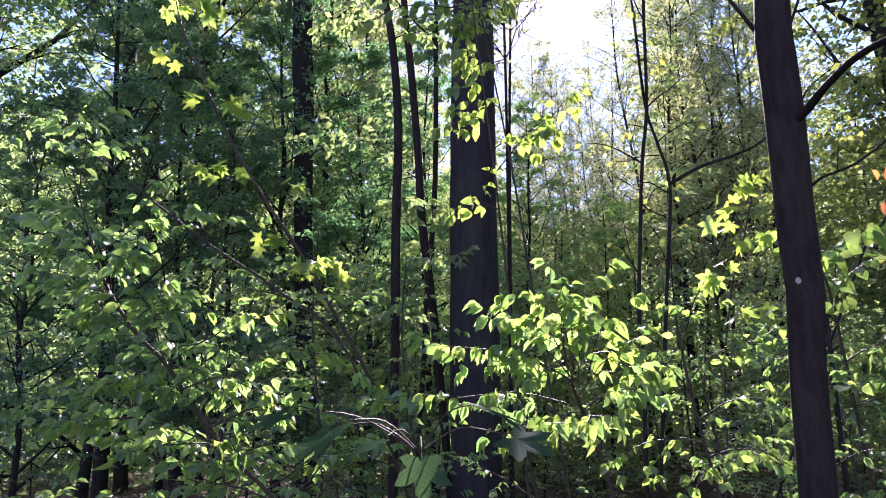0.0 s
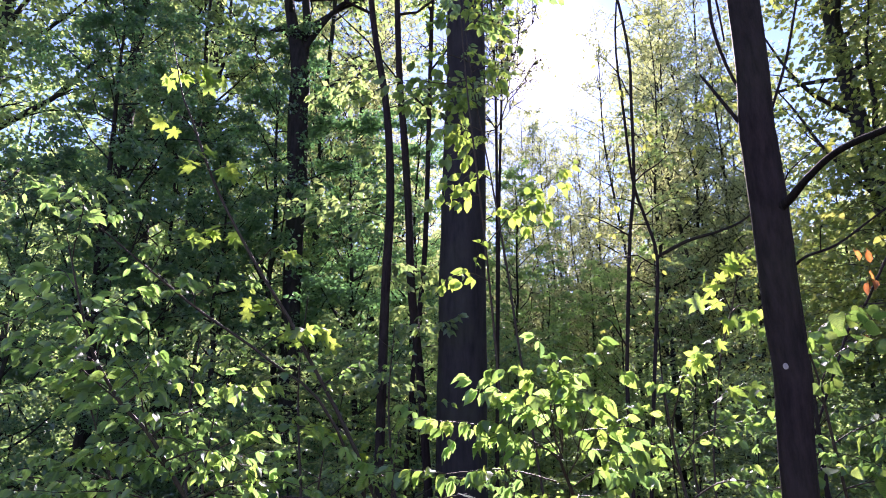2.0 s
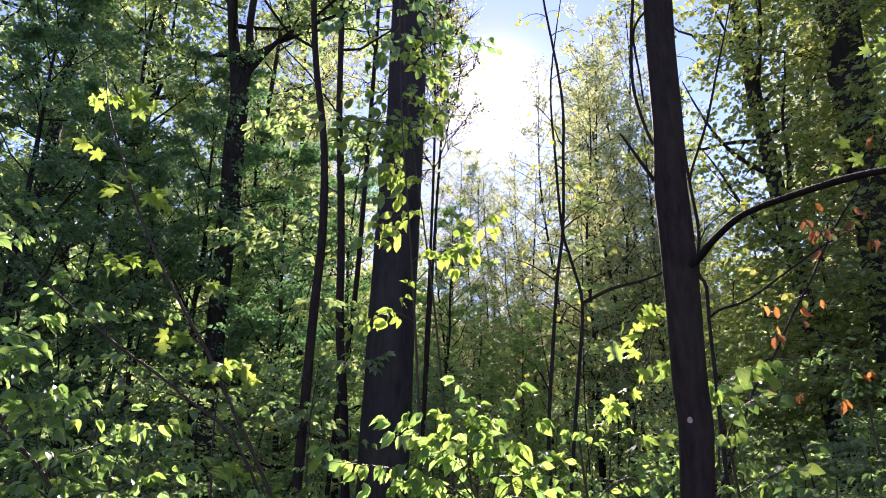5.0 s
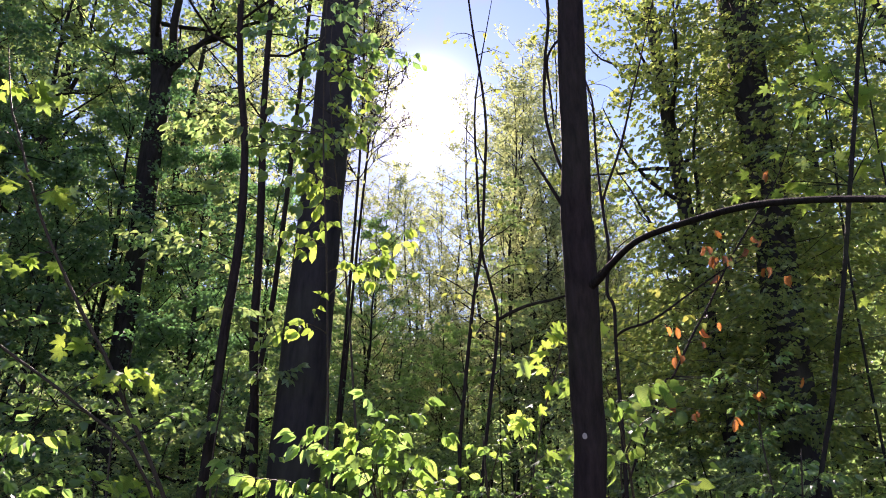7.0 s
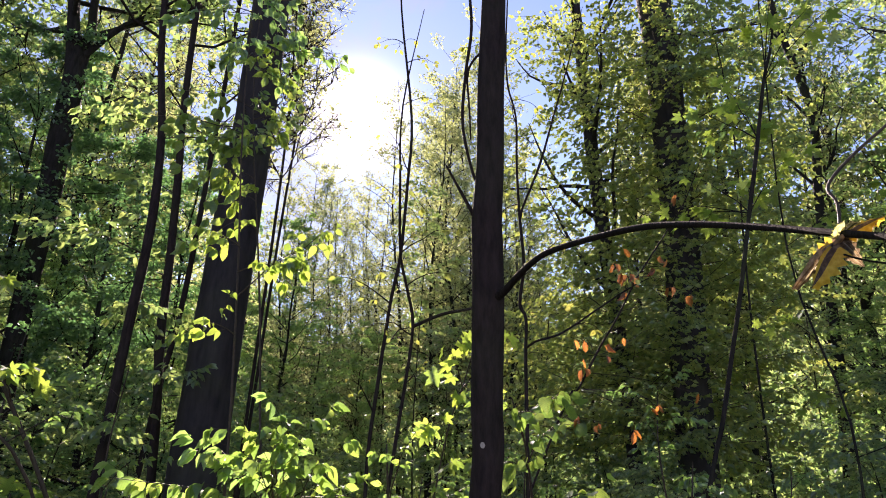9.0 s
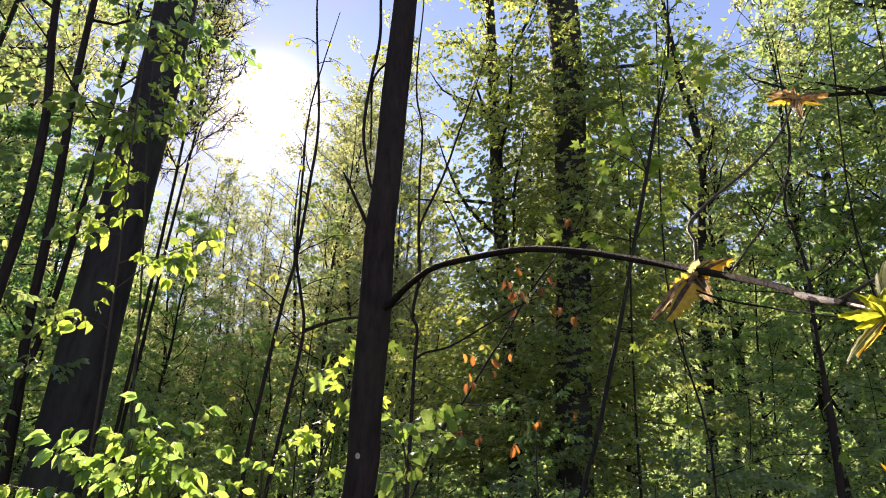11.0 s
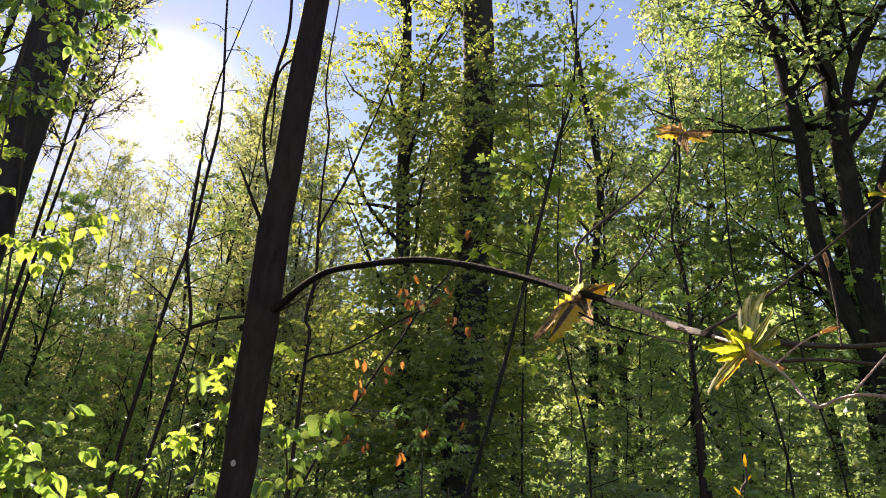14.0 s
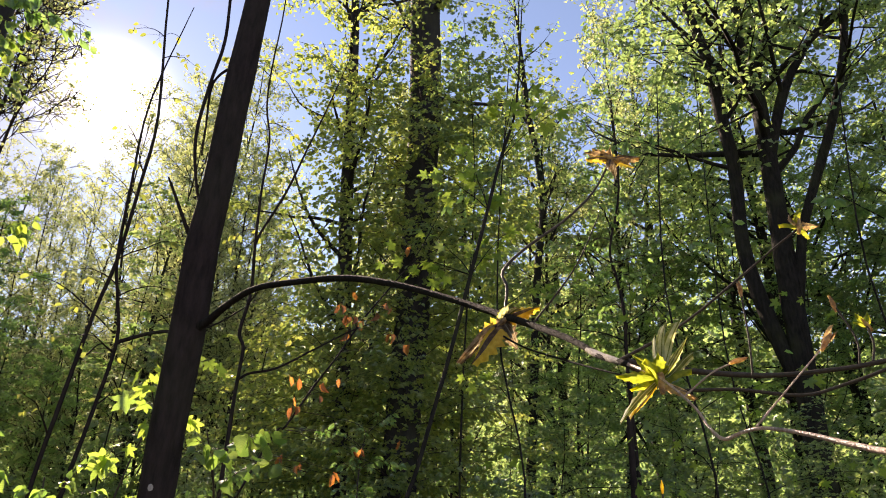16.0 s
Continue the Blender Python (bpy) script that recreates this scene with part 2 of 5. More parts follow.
# the young tree's bark darkened: shade on the branch put into colour
BARK_BRANCH_SHADE = bark_material("dark_branch_bark", (0.009, 0.008, 0.0075), (0.030, 0.026, 0.022), moss=0.1, furrow=40.0, relief=0.5, rough=0.85, shine=0.08)
BARK_TWIG = bark_material("twig_bark", (0.035, 0.026, 0.021), (0.085, 0.064, 0.05), moss=0.1, furrow=60.0, relief=0.25, rough=0.55)
BARK_PALE = bark_material("pale_twig_bark", (0.22, 0.13, 0.09), (0.72, 0.53, 0.42), moss=0.0, furrow=90.0, relief=0.4, rough=0.36, shine=0.55)
LICHEN = bark_material("pale_lichen", (0.28, 0.25, 0.22), (0.45, 0.42, 0.38), moss=0.0, furrow=120.0, relief=0.4)
SOIL = soil_material()


# ---- mesh helpers ----
def mesh_from(name, verts, faces, mat, smooth=True):
    """A mesh from an array of points and a list of arrays of equal-sided faces."""
    me = bpy.data.meshes.new(name)
    faces = [f for f in faces if len(f)]
    me.vertices.add(len(verts))
    me.vertices.foreach_set("co", np.asarray(verts, dtype=np.float32).ravel())
    total = sum(f.size for f in faces)
    me.loops.add(total)
    me.loops.foreach_set("vertex_index", np.concatenate([f.ravel() for f in faces]).astype(np.int32))
    sizes = np.concatenate([np.full(len(f), f.shape[1]) for f in faces])
    me.polygons.add(len(sizes))
    me.polygons.foreach_set("loop_start", np.concatenate([[0], np.cumsum(sizes)[:-1]]).astype(np.int32))
    me.update(calc_edges=True)
    me.polygons.foreach_set("use_smooth", np.full(len(sizes), smooth))
    me.materials.append(mat)
    return me


class Geo:
    """Gathers points and faces."""

    def __init__(self, split=False):
        self.v, self.f, self.n, self.split, self.twigs = [], {}, 0, split, []

    def add(self, verts, faces):
        for f in faces:
            if len(f):
                self.f.setdefault(f.shape[1], []).append(f + self.n)
        self.v.append(verts)
        self.n += len(verts)

    def piece(self):
        return self

    def twig(self):
        if not self.split:
            return self
        self.twigs.append(Geo())
        return self.twigs[-1]

    def mesh(self, name, mat, smooth=True, base=(0, 0, 0)):
        return mesh_from(name, np.concatenate(self.v) - np.array(base), [np.concatenate(f) for f in self.f.values()], mat, smooth)


class Pieces:
    """The same, with each bough in a mesh of its own."""

    def __init__(self, split=False):
        self.all, self.n, self.split = [], 0, split

    def piece(self):
        self.all.append(Geo(self.split))
        self.n += 1
        return self.all[-1]


def unit(v):
    v = np.asarray(v, dtype=float)
    return v / (np.linalg.norm(v, axis=-1, keepdims=True) + 1e-9)


def curve_through(pts, k=4):
    """A smooth line through the points (rows of any width), k steps a stretch."""
    p = np.asarray(pts, dtype=float)
    if len(p) < 3:
        return np.array([p[0] + (p[-1] - p[0]) * s for s in np.linspace(0, 1, k + 1)])
    ext = np.vstack([2 * p[0] - p[1], p, 2 * p[-1] - p[-2]])
    out = []
    for i in range(1, len(ext) - 2):
        a, b, c, d = ext[i - 1], ext[i], ext[i + 1], ext[i + 2]
        for s in np.arange(k) / k:
            out.append(0.5 * (2 * b + (c - a) * s + (2 * a - 5 * b + 4 * c - d) * s * s + (3 * b - a - 3 * c + d) * s ** 3))
    out.append(p[-1])
    return np.array(out)


def tube(path, sides=7, lumps=0.0, rng=None):
    """A round stem along rows of x, y, z, radius."""
    path = np.asarray(path, dtype=float)
    c, r = path[:, :3], np.maximum(path[:, 3], 0.0004)
    t = unit(np.gradient(c, axis=0))
    ref = np.where(np.abs(t[:, 2:3]) > 0.9, [[1.0, 0.0, 0.0]], [[0.0, 0.0, 1.0]])
    if abs(t[:, 2]).mean() > 0.6:
        ref = np.tile([[1.0, 0.0, 0.0]], (len(t), 1))
    else:
        ref = np.tile([[0.03, 0.02, 1.0]], (len(t), 1))
    u = unit(np.cross(t, ref))
    w = np.cross(t, u)
    ang = np.arange(sides) * 2 * np.pi / sides
    rr = np.repeat(r[:, None], sides, axis=1)
    if lumps and rng is not None:
        ph = rng.uniform(0, 6.28, 6)
        z = np.cumsum(np.r_[0, np.linalg.norm(np.diff(c, axis=0), axis=1)])[:, None]
        rr = rr * (1 + lumps * (np.sin(2 * ang[None] + ph[0] + z * 1.1) + 0.7 * np.sin(3 * ang[None] + ph[1] - z * 1.9) + 0.5 * np.sin(5 * ang[None] + ph[2] + z * 4.3) + 0.5 * np.sin(z * 7 + ph[3])))
    v = c[:, None] + rr[..., None] * (np.cos(ang)[None, :, None] * u[:, None] + np.sin(ang)[None, :, None] * w[:, None])
    n = len(c)
    i, j = np.meshgrid(np.arange(n - 1), np.arange(sides), indexing="ij")
    jn = (j + 1) % sides
    f = np.stack([i * sides + j, i * sides + jn, (i + 1) * sides + jn, (i + 1) * sides + j], -1).reshape(-1, 4)
    v = np.vstack([v.reshape(-1, 3), c[-1:] + t[-1:] * r[-1]])
    tip = np.stack([(n - 1) * sides + np.arange(sides), (n - 1) * sides + (np.arange(sides) + 1) % sides, np.full(sides, n * sides)], -1)
    return v, [f, tip]


# ---- leaf shapes: x runs from the stalk to the tip (length 1), y across, z up ----
def blade(outline, fold=0.25, droop=0.25, wave=0.0):
    """A leaf in two halves along a midrib, from (x, half width) rows."""
    o = np.array(outline, dtype=float)
    bend = lambda x: -droop * x * x
    mid = np.stack([o[:, 0], 0 * o[:, 0], bend(o[:, 0])], -1)
    lift = fold * o[:, 1] + wave * np.where(np.arange(len(o)) % 2, 1, -1) * (o[:, 1] > 0.05)
    left = np.stack([o[:, 0], o[:, 1], bend(o[:, 0]) + lift], -1)
    right = left * [1, -1, 1]
    n = len(o)
    v = np.vstack([mid, left[1:-1], right[1:-1]])
    L = lambda k: k if k in (0, n - 1) else n + k - 1
    R = lambda k: k if k in (0, n - 1) else 2 * n - 2 + k - 1
    tri, quad = [], []
    for k in range(n - 1):
        for S, flip in ((L, False), (R, True)):
            face = [k, k + 1, S(k + 1), S(k)]
            face = [x for i, x in enumerate(face) if x not in face[:i]]
            face = face[::-1] if flip else face
            (tri if len(face) == 3 else quad).append(face)
    return v, [np.array(tri, dtype=int).reshape(-1, 3), np.array(quad, dtype=int).reshape(-1, 4)]


def stalked(shape, length=0.14, width=0.012):
    """The same leaf with a short stalk before it."""
    v, f = shape
    v = v * [1 - length, 1 - length, 1 - length] + [length, 0, 0]
    n = len(v)
    stalk = np.array([[0, -width, 0.0], [0, width, 0.0], [length + 0.02, width, -0.004], [length + 0.02, -width, -0.004]])
    return np.vstack([v, stalk]), [f[0], np.vstack([f[1], [[n, n + 1, n + 2, n + 3]]])]


BEECH_LINE = [(0, 0), (0.05, 0.11), (0.14, 0.20), (0.24, 0.265), (0.34, 0.30), (0.45, 0.31), (0.56, 0.295), (0.67, 0.25), (0.78, 0.18), (0.89, 0.09), (1, 0)]
SHAPE_BEECH = [stalked(blade(BEECH_LINE, f, d, w)) for f, d, w in ((0.45, 0.35, 0.012), (0.7, 0.55, 0.014), (0.3, 0.2, 0.012), (0.9, 0.3, 0.014), (0.55, 0.8, 0.012), (0.15, 0.3, 0.012))]
SHAPE_LINDEN = [stalked(blade([(0, 0), (-0.04, 0.2), (0.12, 0.40), (0.35, 0.45), (0.6, 0.35), (0.82, 0.16), (1, 0)], f, d, 0.015), 0.2) for f, d in ((0.2, 0.3), (0.4, 0.5), (0.1, 0.15))]
SHAPE_SIMPLE = (np.array([[0, 0, 0], [0.45, 0.33, 0.08], [1, 0, -0.2], [0.45, -0.33, 0.08]]), [np.array([[0, 2, 1], [0, 3, 2]])])
SHAPE_TRI = (np.array([[0, 0.28, 0.03], [1, 0.02, -0.15], [0.15, -0.42, 0.03]]), [np.array([[0, 2, 1]])])
SHAPE_MID = blade([(0, 0), (0.28, 0.24), (0.62, 0.24), (1, 0)], 0.4, 0.3)
SHAPE_CURLED = [stalked(blade([(0, 0), (0.15, 0.17), (0.4, 0.24), (0.7, 0.2), (1, 0)], 1.0 + k, -0.5 + 0.9 * k, 0.05)) for k in (0, 0.5, 1)]


def maple_shape(fold=0.18, droop=0.3, narrow=1.0):
    """Five pointed lobes round the stalk's end."""
    tips = [(-150, 0.22), (-122, 0.46), (-105, 0.56), (-92, 0.44), (-78, 0.36), (-66, 0.58), (-58, 0.66), (-50, 0.86), (-40, 0.68), (-34, 0.62), (-25, 0.44), (-14, 0.72), (-8, 0.78), (0, 1.0)]
    tips = tips + [(-a, r) for a, r in tips[-2::-1]]
    rim = np.array([[r * math.cos(radians(a * narrow)), r * math.sin(radians(a * narrow)), 0] for a, r in tips])
    rim[:, 2] = -droop * (rim ** 2).sum(1) * 0.5 + fold * np.abs(rim[:, 1]) * np.clip(np.hypot(rim[:, 0], rim[:, 1]) - 0.45, 0, 1) * 2
    v = np.vstack([[[0, 0, 0]], rim])
    f = np.array([[0, k, k + 1] for k in range(1, len(rim))])
    return stalked((v, [f, np.zeros((0, 4), dtype=int)]), 0.25, 0.01)


SHAPE_MAPLE = [maple_shape(0.18, 0.3), maple_shape(0.3, 0.6, 0.9), maple_shape(0.1, 0.1, 1.05)]


class Leaves:
    """Where leaves sit: place, way, upper side and length."""

    def __init__(self):
        self.p, self.d, self.n, self.s = [], [], [], []

    def put(self, p, d, n, s):
        self.p.append(p), self.d.append(d), self.n.append(n), self.s.append(s)

    def arrays(self):
        p, d, n, s = (np.array(a, dtype=float) for a in (self.p, self.d, self.n, self.s))
        x = unit(d)
        y = unit(np.cross(n, x))
        return p, x, y, np.cross(x, y), s

    def fill(self, geo, shape, pick=slice(None)):
        if not len(self.p):
            return
        p, x, y, z, s = (a[pick] for a in self.arrays())
        tv, tf = shape
        v = p[:, None] + s[:, None, None] * (tv[None, :, 0:1] * x[:, None] + tv[None, :, 1:2] * y[:, None] + tv[None, :, 2:3] * z[:, None])
        k = len(tv)
        off = (np.arange(len(p)) * k)[:, None, None]
        geo.add(v.reshape(-1, 3), [(f[None] + off).reshape(-1, f.shape[1]) for f in tf if len(f)])


# ---- things and parts ----
def thing(name, base, label, category, group="", kind=""):
    ob = new(name)
    ob.empty_display_size = 0.1
    ob.location = base
    return tagged(ob, label, category, group, kind)


def part(name, me, parent, label="", kind=""):
    ob = new(name, me)
    ob.parent = parent
    return tagged(ob, label, kind=kind)


def leaf_parts(leaves, meshes, parent, base, limit, rng, name="leaf"):
    """Up to limit leaves as parts of their own; gives back the numbers of the rest."""
    if not leaves.p:
        return []
    p, x, y, z, s = leaves.arrays()
    order = np.argsort(np.linalg.norm(p - np.array([0.2, -0.1, 1.65]), axis=1))
    for i in order[:limit]:
        ob = new(name, meshes[int(rng.integers(len(meshes)))])
        ob.parent = parent
        m = Matrix((tuple(x[i] * s[i]), tuple(y[i] * s[i]), tuple(z[i] * s[i]))).transposed().to_4x4()
        m.translation = Vector(p[i] - np.array(base))
        ob.matrix_basis = m
    return order[limit:]


def leaf_meshes(shapes, mat, name="leaf"):
    return [mesh_from(name, v, f, mat) for v, f in shapes]


LEAF_BEECH = leaf_meshes(SHAPE_BEECH, BEECH_SINGLE)
LEAF_LINDEN = leaf_meshes(SHAPE_LINDEN, BEECH_SINGLE)
LEAF_MAPLE = leaf_meshes(SHAPE_MAPLE, MAPLE_LEAF)
LEAF_DARK_MAPLE = leaf_meshes(SHAPE_MAPLE, MAPLE_SHADE_TONE)
LEAF_YELLOW = leaf_meshes(SHAPE_BEECH[:3], YELLOW_LEAF)
# beech blades in the yellower maple colour, sunlight put into the tone
LEAF_SUN_TONED = leaf_meshes(SHAPE_BEECH, MAPLE_LEAF)
LEAF_RUST = leaf_meshes(SHAPE_CURLED, RUST_LEAF)


# ---- growth ----
UP = np.array([0.0, 0.0, 1.0])
SUNWARD = np.array([0.09, 0.50, 0.70])          # young leaves turn their upper side to the light


def wander(rng, start, way, length, steps, r0, r1=0.0015, wobble=0.12, lift=0.0):
    """A branch that wavers on its way, rising or sinking by lift."""
    p, d, out = np.array(start, dtype=float), unit(way), []
    for k in range(steps + 1):
        f = k / steps
        out.append([*p, r0 + (r1 - r0) * f])
        d = unit(d + rng.normal(0, wobble, 3) + UP * lift / steps)
        p = p + d * length / steps
    return np.array(out)


def leafy_twig(rng, leaves, path, size, gap, droop=0.45, start=0.15, spread=0.95, terminal=True):
    """Leaves along a twig in small drooping fans, and a fan at its end."""
    c = path[:, :3]
    seg = np.r_[0, np.cumsum(np.linalg.norm(np.diff(c, axis=0), axis=1))]
    side = 1 if rng.random() < 0.5 else -1
    s = seg[-1] * start + gap * rng.random()
    while s < seg[-1]:
        k = min(np.searchsorted(seg, s), len(c) - 1)
        f = (s - seg[k - 1]) / max(seg[k] - seg[k - 1], 1e-6) if k else 0
        p = c[k - 1] + (c[k] - c[k - 1]) * f if k else c[0]
        t = unit(c[k] - c[max(k - 1, 0)]) if k else unit(c[1] - c[0])
        h = unit(np.cross(t, UP) + rng.normal(0, 0.15, 3))
        count = 1 + (rng.random() < 0.7) + (rng.random() < 0.35)
        for turn in (side, -side, 0.25 * side)[:count]:
            d = unit(t * rng.uniform(0.4, 1.0) + turn * h * spread * rng.uniform(0.6, 1.1) + rng.normal(0, 0.2, 3) - UP * droop * rng.uniform(0.3, 1.7))
            leaves.put(p, d, unit(SUNWARD + rng.normal(0, 0.42, 3) + turn * h * 0.25), size * rng.uniform(0.55, 1.15))
        side = -side
        s += gap * count * rng.uniform(0.6, 1.2)
    if terminal:
        t = unit(c[-1] - c[-2])
        h = unit(np.cross(t, UP))
        for turn in (0, 0.8, -0.8) if gap < 0.07 else (0,):
            leaves.put(c[-1], unit(t + turn * h - UP * droop * rng.uniform(0.6, 1.4)), unit(SUNWARD + rng.normal(0, 0.4, 3)), size * rng.uniform(0.65, 1.05))


def spray(rng, wood, leaves, start, end, r0, size, gap, twig=0.3, twigs=5, droop=0.45, sag=0.06, lod=0):
    """A flat spray: a shoot from start to end with side twigs, all in leaf."""
    wood = wood.piece()
    a, b = np.array(start, dtype=float), np.array(end, dtype=float)
    length = np.linalg.norm(b - a)
    f = np.linspace(0, 1, 6)[:, None]
    c = a + (b - a) * f + UP * sag * np.sin(np.pi * f) + rng.normal(0, 0.018 * length, (6, 3)) * np.sin(np.pi * f)
    main = curve_through(np.hstack([c, r0 + (0.0012 - r0) * f]), 1 if lod else 2)
    wood.add(*tube(main[::2] if lod else main, 3 if lod else 5))
    leafy_twig(rng, leaves, main[len(main) // 3:], size, gap * 1.2, droop)
    t = unit(b - a)
    h = unit(np.cross(t, UP))
    side = 1
    for k in range(twigs):
        q = main[int((0.15 + 0.78 * (k + rng.random() * 0.6) / twigs) * (len(main) - 1))]
        way = unit(t * rng.uniform(0.6, 1.1) + side * h * rng.uniform(0.6, 1.1) + UP * rng.normal(0.02, 0.25))
        tw = wander(rng, q[:3], way, twig * rng.uniform(0.55, 1.2), 2 if lod else 4, max(q[3] * 0.55, 0.0013), 0.0008, 0.13, -0.12)
        if not lod or k % 4 == 0:
            wood.twig().add(*tube(tw, 3))
        leafy_twig(rng, leaves, tw, size, gap, droop)
        side = -side


def bush(rng, wood, leaves, stem, n, reach, size, gap, f0=0.25, rise=0.35, droop=0.45, twigs=5, rtop=0.5, lod=0):
    """Sprays all round a stem (rows x, y, z, radius)."""
    az = rng.uniform(0, 6.28)
    for k in range(n):
        f = f0 + (1 - f0) * (k + rng.random()) / n
        q = stem[min(int(f * (len(stem) - 1)), len(stem) - 1)]
        az += 2.4 + rng.normal(0, 0.3)
        ln = reach * (1 - (1 - rtop) * (f - f0) / (1 - f0 + 1e-6)) * rng.uniform(0.65, 1.15)
        way = np.array([math.cos(az), math.sin(az), rise + rng.normal(0, 0.15)])
        spray(rng, wood, leaves, q[:3], q[:3] + way * ln, min(max(q[3] * 0.5, 0.0025), 0.008), size, gap, ln * 0.42, twigs, droop, lod=lod)


def ground_height(x, y):
    return 0.10 * math.sin(x * 0.31 + 0.7) * math.cos(y * 0.23) + 0.05 * math.sin(x * 0.9 + y * 0.7)


def farther(rows, k, dz=0.0):
    """The same rows, k times as far from where the camera stands."""
    p = np.array(rows, dtype=float)
    p[..., :3] = np.array([0.15, -0.07, 1.64]) + (p[..., :3] - np.array([0.15, -0.07, 1.64])) * k + np.array([0.0, 0.0, dz])
    return p


def rooted(path, flare=1.0):
    """The stem carried down from its lowest known place to the soil."""
    p = np.array(path, dtype=float)
    p = p[np.argsort(p[:, 2])] if abs(p[-1, 2] - p[0, 2]) > 0.2 else p
    a, b = p[0], p[min(2, len(p) - 1)]
    lean = (b[:2] - a[:2]) / max(b[2] - a[2], 0.2)
    lean = np.clip(lean, -0.35, 0.35)
    foot = np.array([a[0] - lean[0] * a[2], a[1] - lean[1] * a[2]])
    g = ground_height(foot[0], foot[1])
    rows = [[foot[0], foot[1], g - 0.15, a[3] * (1 + 0.45 * flare)], [foot[0] + lean[0] * 0.1, foot[1] + lean[1] * 0.1, g + 0.08, a[3] * (1 + 0.25 * flare)]]
    if a[2] > 1.0:
        rows.append([foot[0] + lean[0] * 0.5, foot[1] + lean[1] * 0.5, g + 0.5, a[3] * 1.06])
    return np.vstack([rows, p])


def topped(rng, path, height, r_end=0.02, sway=0.05):
    """The stem carried on up to its full height."""
    p = np.array(path, dtype=float)
    a = p[-1]
    n = max(int((height - a[2]) / 1.5), 2)
    lean = np.clip((a[:2] - p[-2][:2]) / max(a[2] - p[-2][2], 0.2), -0.06, 0.06)
    rows, xy = [], a[:2].copy()
    for k in range(1, n + 1):
        dz = (height - a[2]) / n
        xy = xy + lean * dz + rng.normal(0, sway, 2) * dz * 0.5
        rows.append([xy[0], xy[1], a[2] + dz * k, a[3] + (r_end - a[3]) * k / n])
    return np.vstack([p, rows])


def crown(rng, limbs, leaves, stem, z0, n, reach, size, density=1.0, rise=0.7, fine=1.0, twig_wood=1.0):
    """Limbs, boughs and twigs above the height z0 of a trunk, with their leaves."""
    zs = stem[:, 2]
    flat = np.array([1.0, 1.0, 0.45 if rise < 0.9 else 0.9])          # leafy boughs spread in level layers
    az = rng.uniform(0, 6.28)
    top = zs[-1]
    for k in range(n):
        f = (k + rng.random()) / n
        z = z0 + (top - z0) * f ** 0.9
        i = min(int(np.searchsorted(zs, z)), len(stem) - 1)
        q = stem[i]
        az += 2.4 + rng.normal(0, 0.4)
        ln = reach * (1 - 0.62 * f) * rng.uniform(0.7, 1.15)
        way = np.array([math.cos(az), math.sin(az), rise * rng.uniform(0.4, 1.4)])
        limb = wander(rng, q[:3], way, ln, 6, min(q[3] * 0.5, 0.015 + ln * 0.012), 0.006, 0.13, 0.35)
        coarse = twig_wood < 1
        bole = limbs.piece()
        bole.add(*tube(limb[::2] if coarse else limb, 4 if coarse else 5))
        m = max(int(ln * 2.2 * fine), 3)
        for j in range(m):
            g = limb[min(1 + int(5.4 * (j + rng.random()) / m), 6)]
            w2 = unit((unit(limb[-1, :3] - limb[0, :3]) + rng.normal(0, 0.75, 3) + UP * 0.15) * flat)
            l2 = ln * rng.uniform(0.22, 0.45)
            bough = wander(rng, g[:3], w2, l2, 3, max(g[3] * 0.5, 0.006), 0.003, 0.18, -0.1)
            bole.add(*tube(bough[[0, 1, 3]] if coarse else bough, 3))
            for i3 in range(max(int(4 * fine), 2)):
                h = bough[1 + int(rng.integers(3))]
                tw = wander(rng, h[:3], unit((w2 + rng.normal(0, 0.8, 3)) * flat), l2 * rng.uniform(0.35, 0.7) * (1.0 if density > 0.2 else 1.7), 2, 0.006, 0.002, 0.2, -0.2 if density > 0.2 else 0.3)
                if rng.random() < twig_wood:
                    bole.add(*tube(tw if density > 0.2 else tw[[0, 2]], 3))
                c = int(rng.poisson(12.0 * density))
                if c:
                    along = rng.random((c, 1)) * 1.1
                    p = tw[0, :3] + (tw[-1, :3] - tw[0, :3]) * along + rng.normal(0, 0.13, (c, 3)) * (0.4 + l2 * 0.35) * flat
                    d = unit(np.stack([rng.normal(0, 1, c), rng.normal(0, 1, c), rng.normal(-0.25, 0.35, c)], -1))
                    leaves.p.extend(p), leaves.d.extend(d), leaves.n.extend(unit(SUNWARD + rng.normal(0, 0.5, (c, 3)))), leaves.s.extend(size * rng.uniform(0.65, 1.2, c))


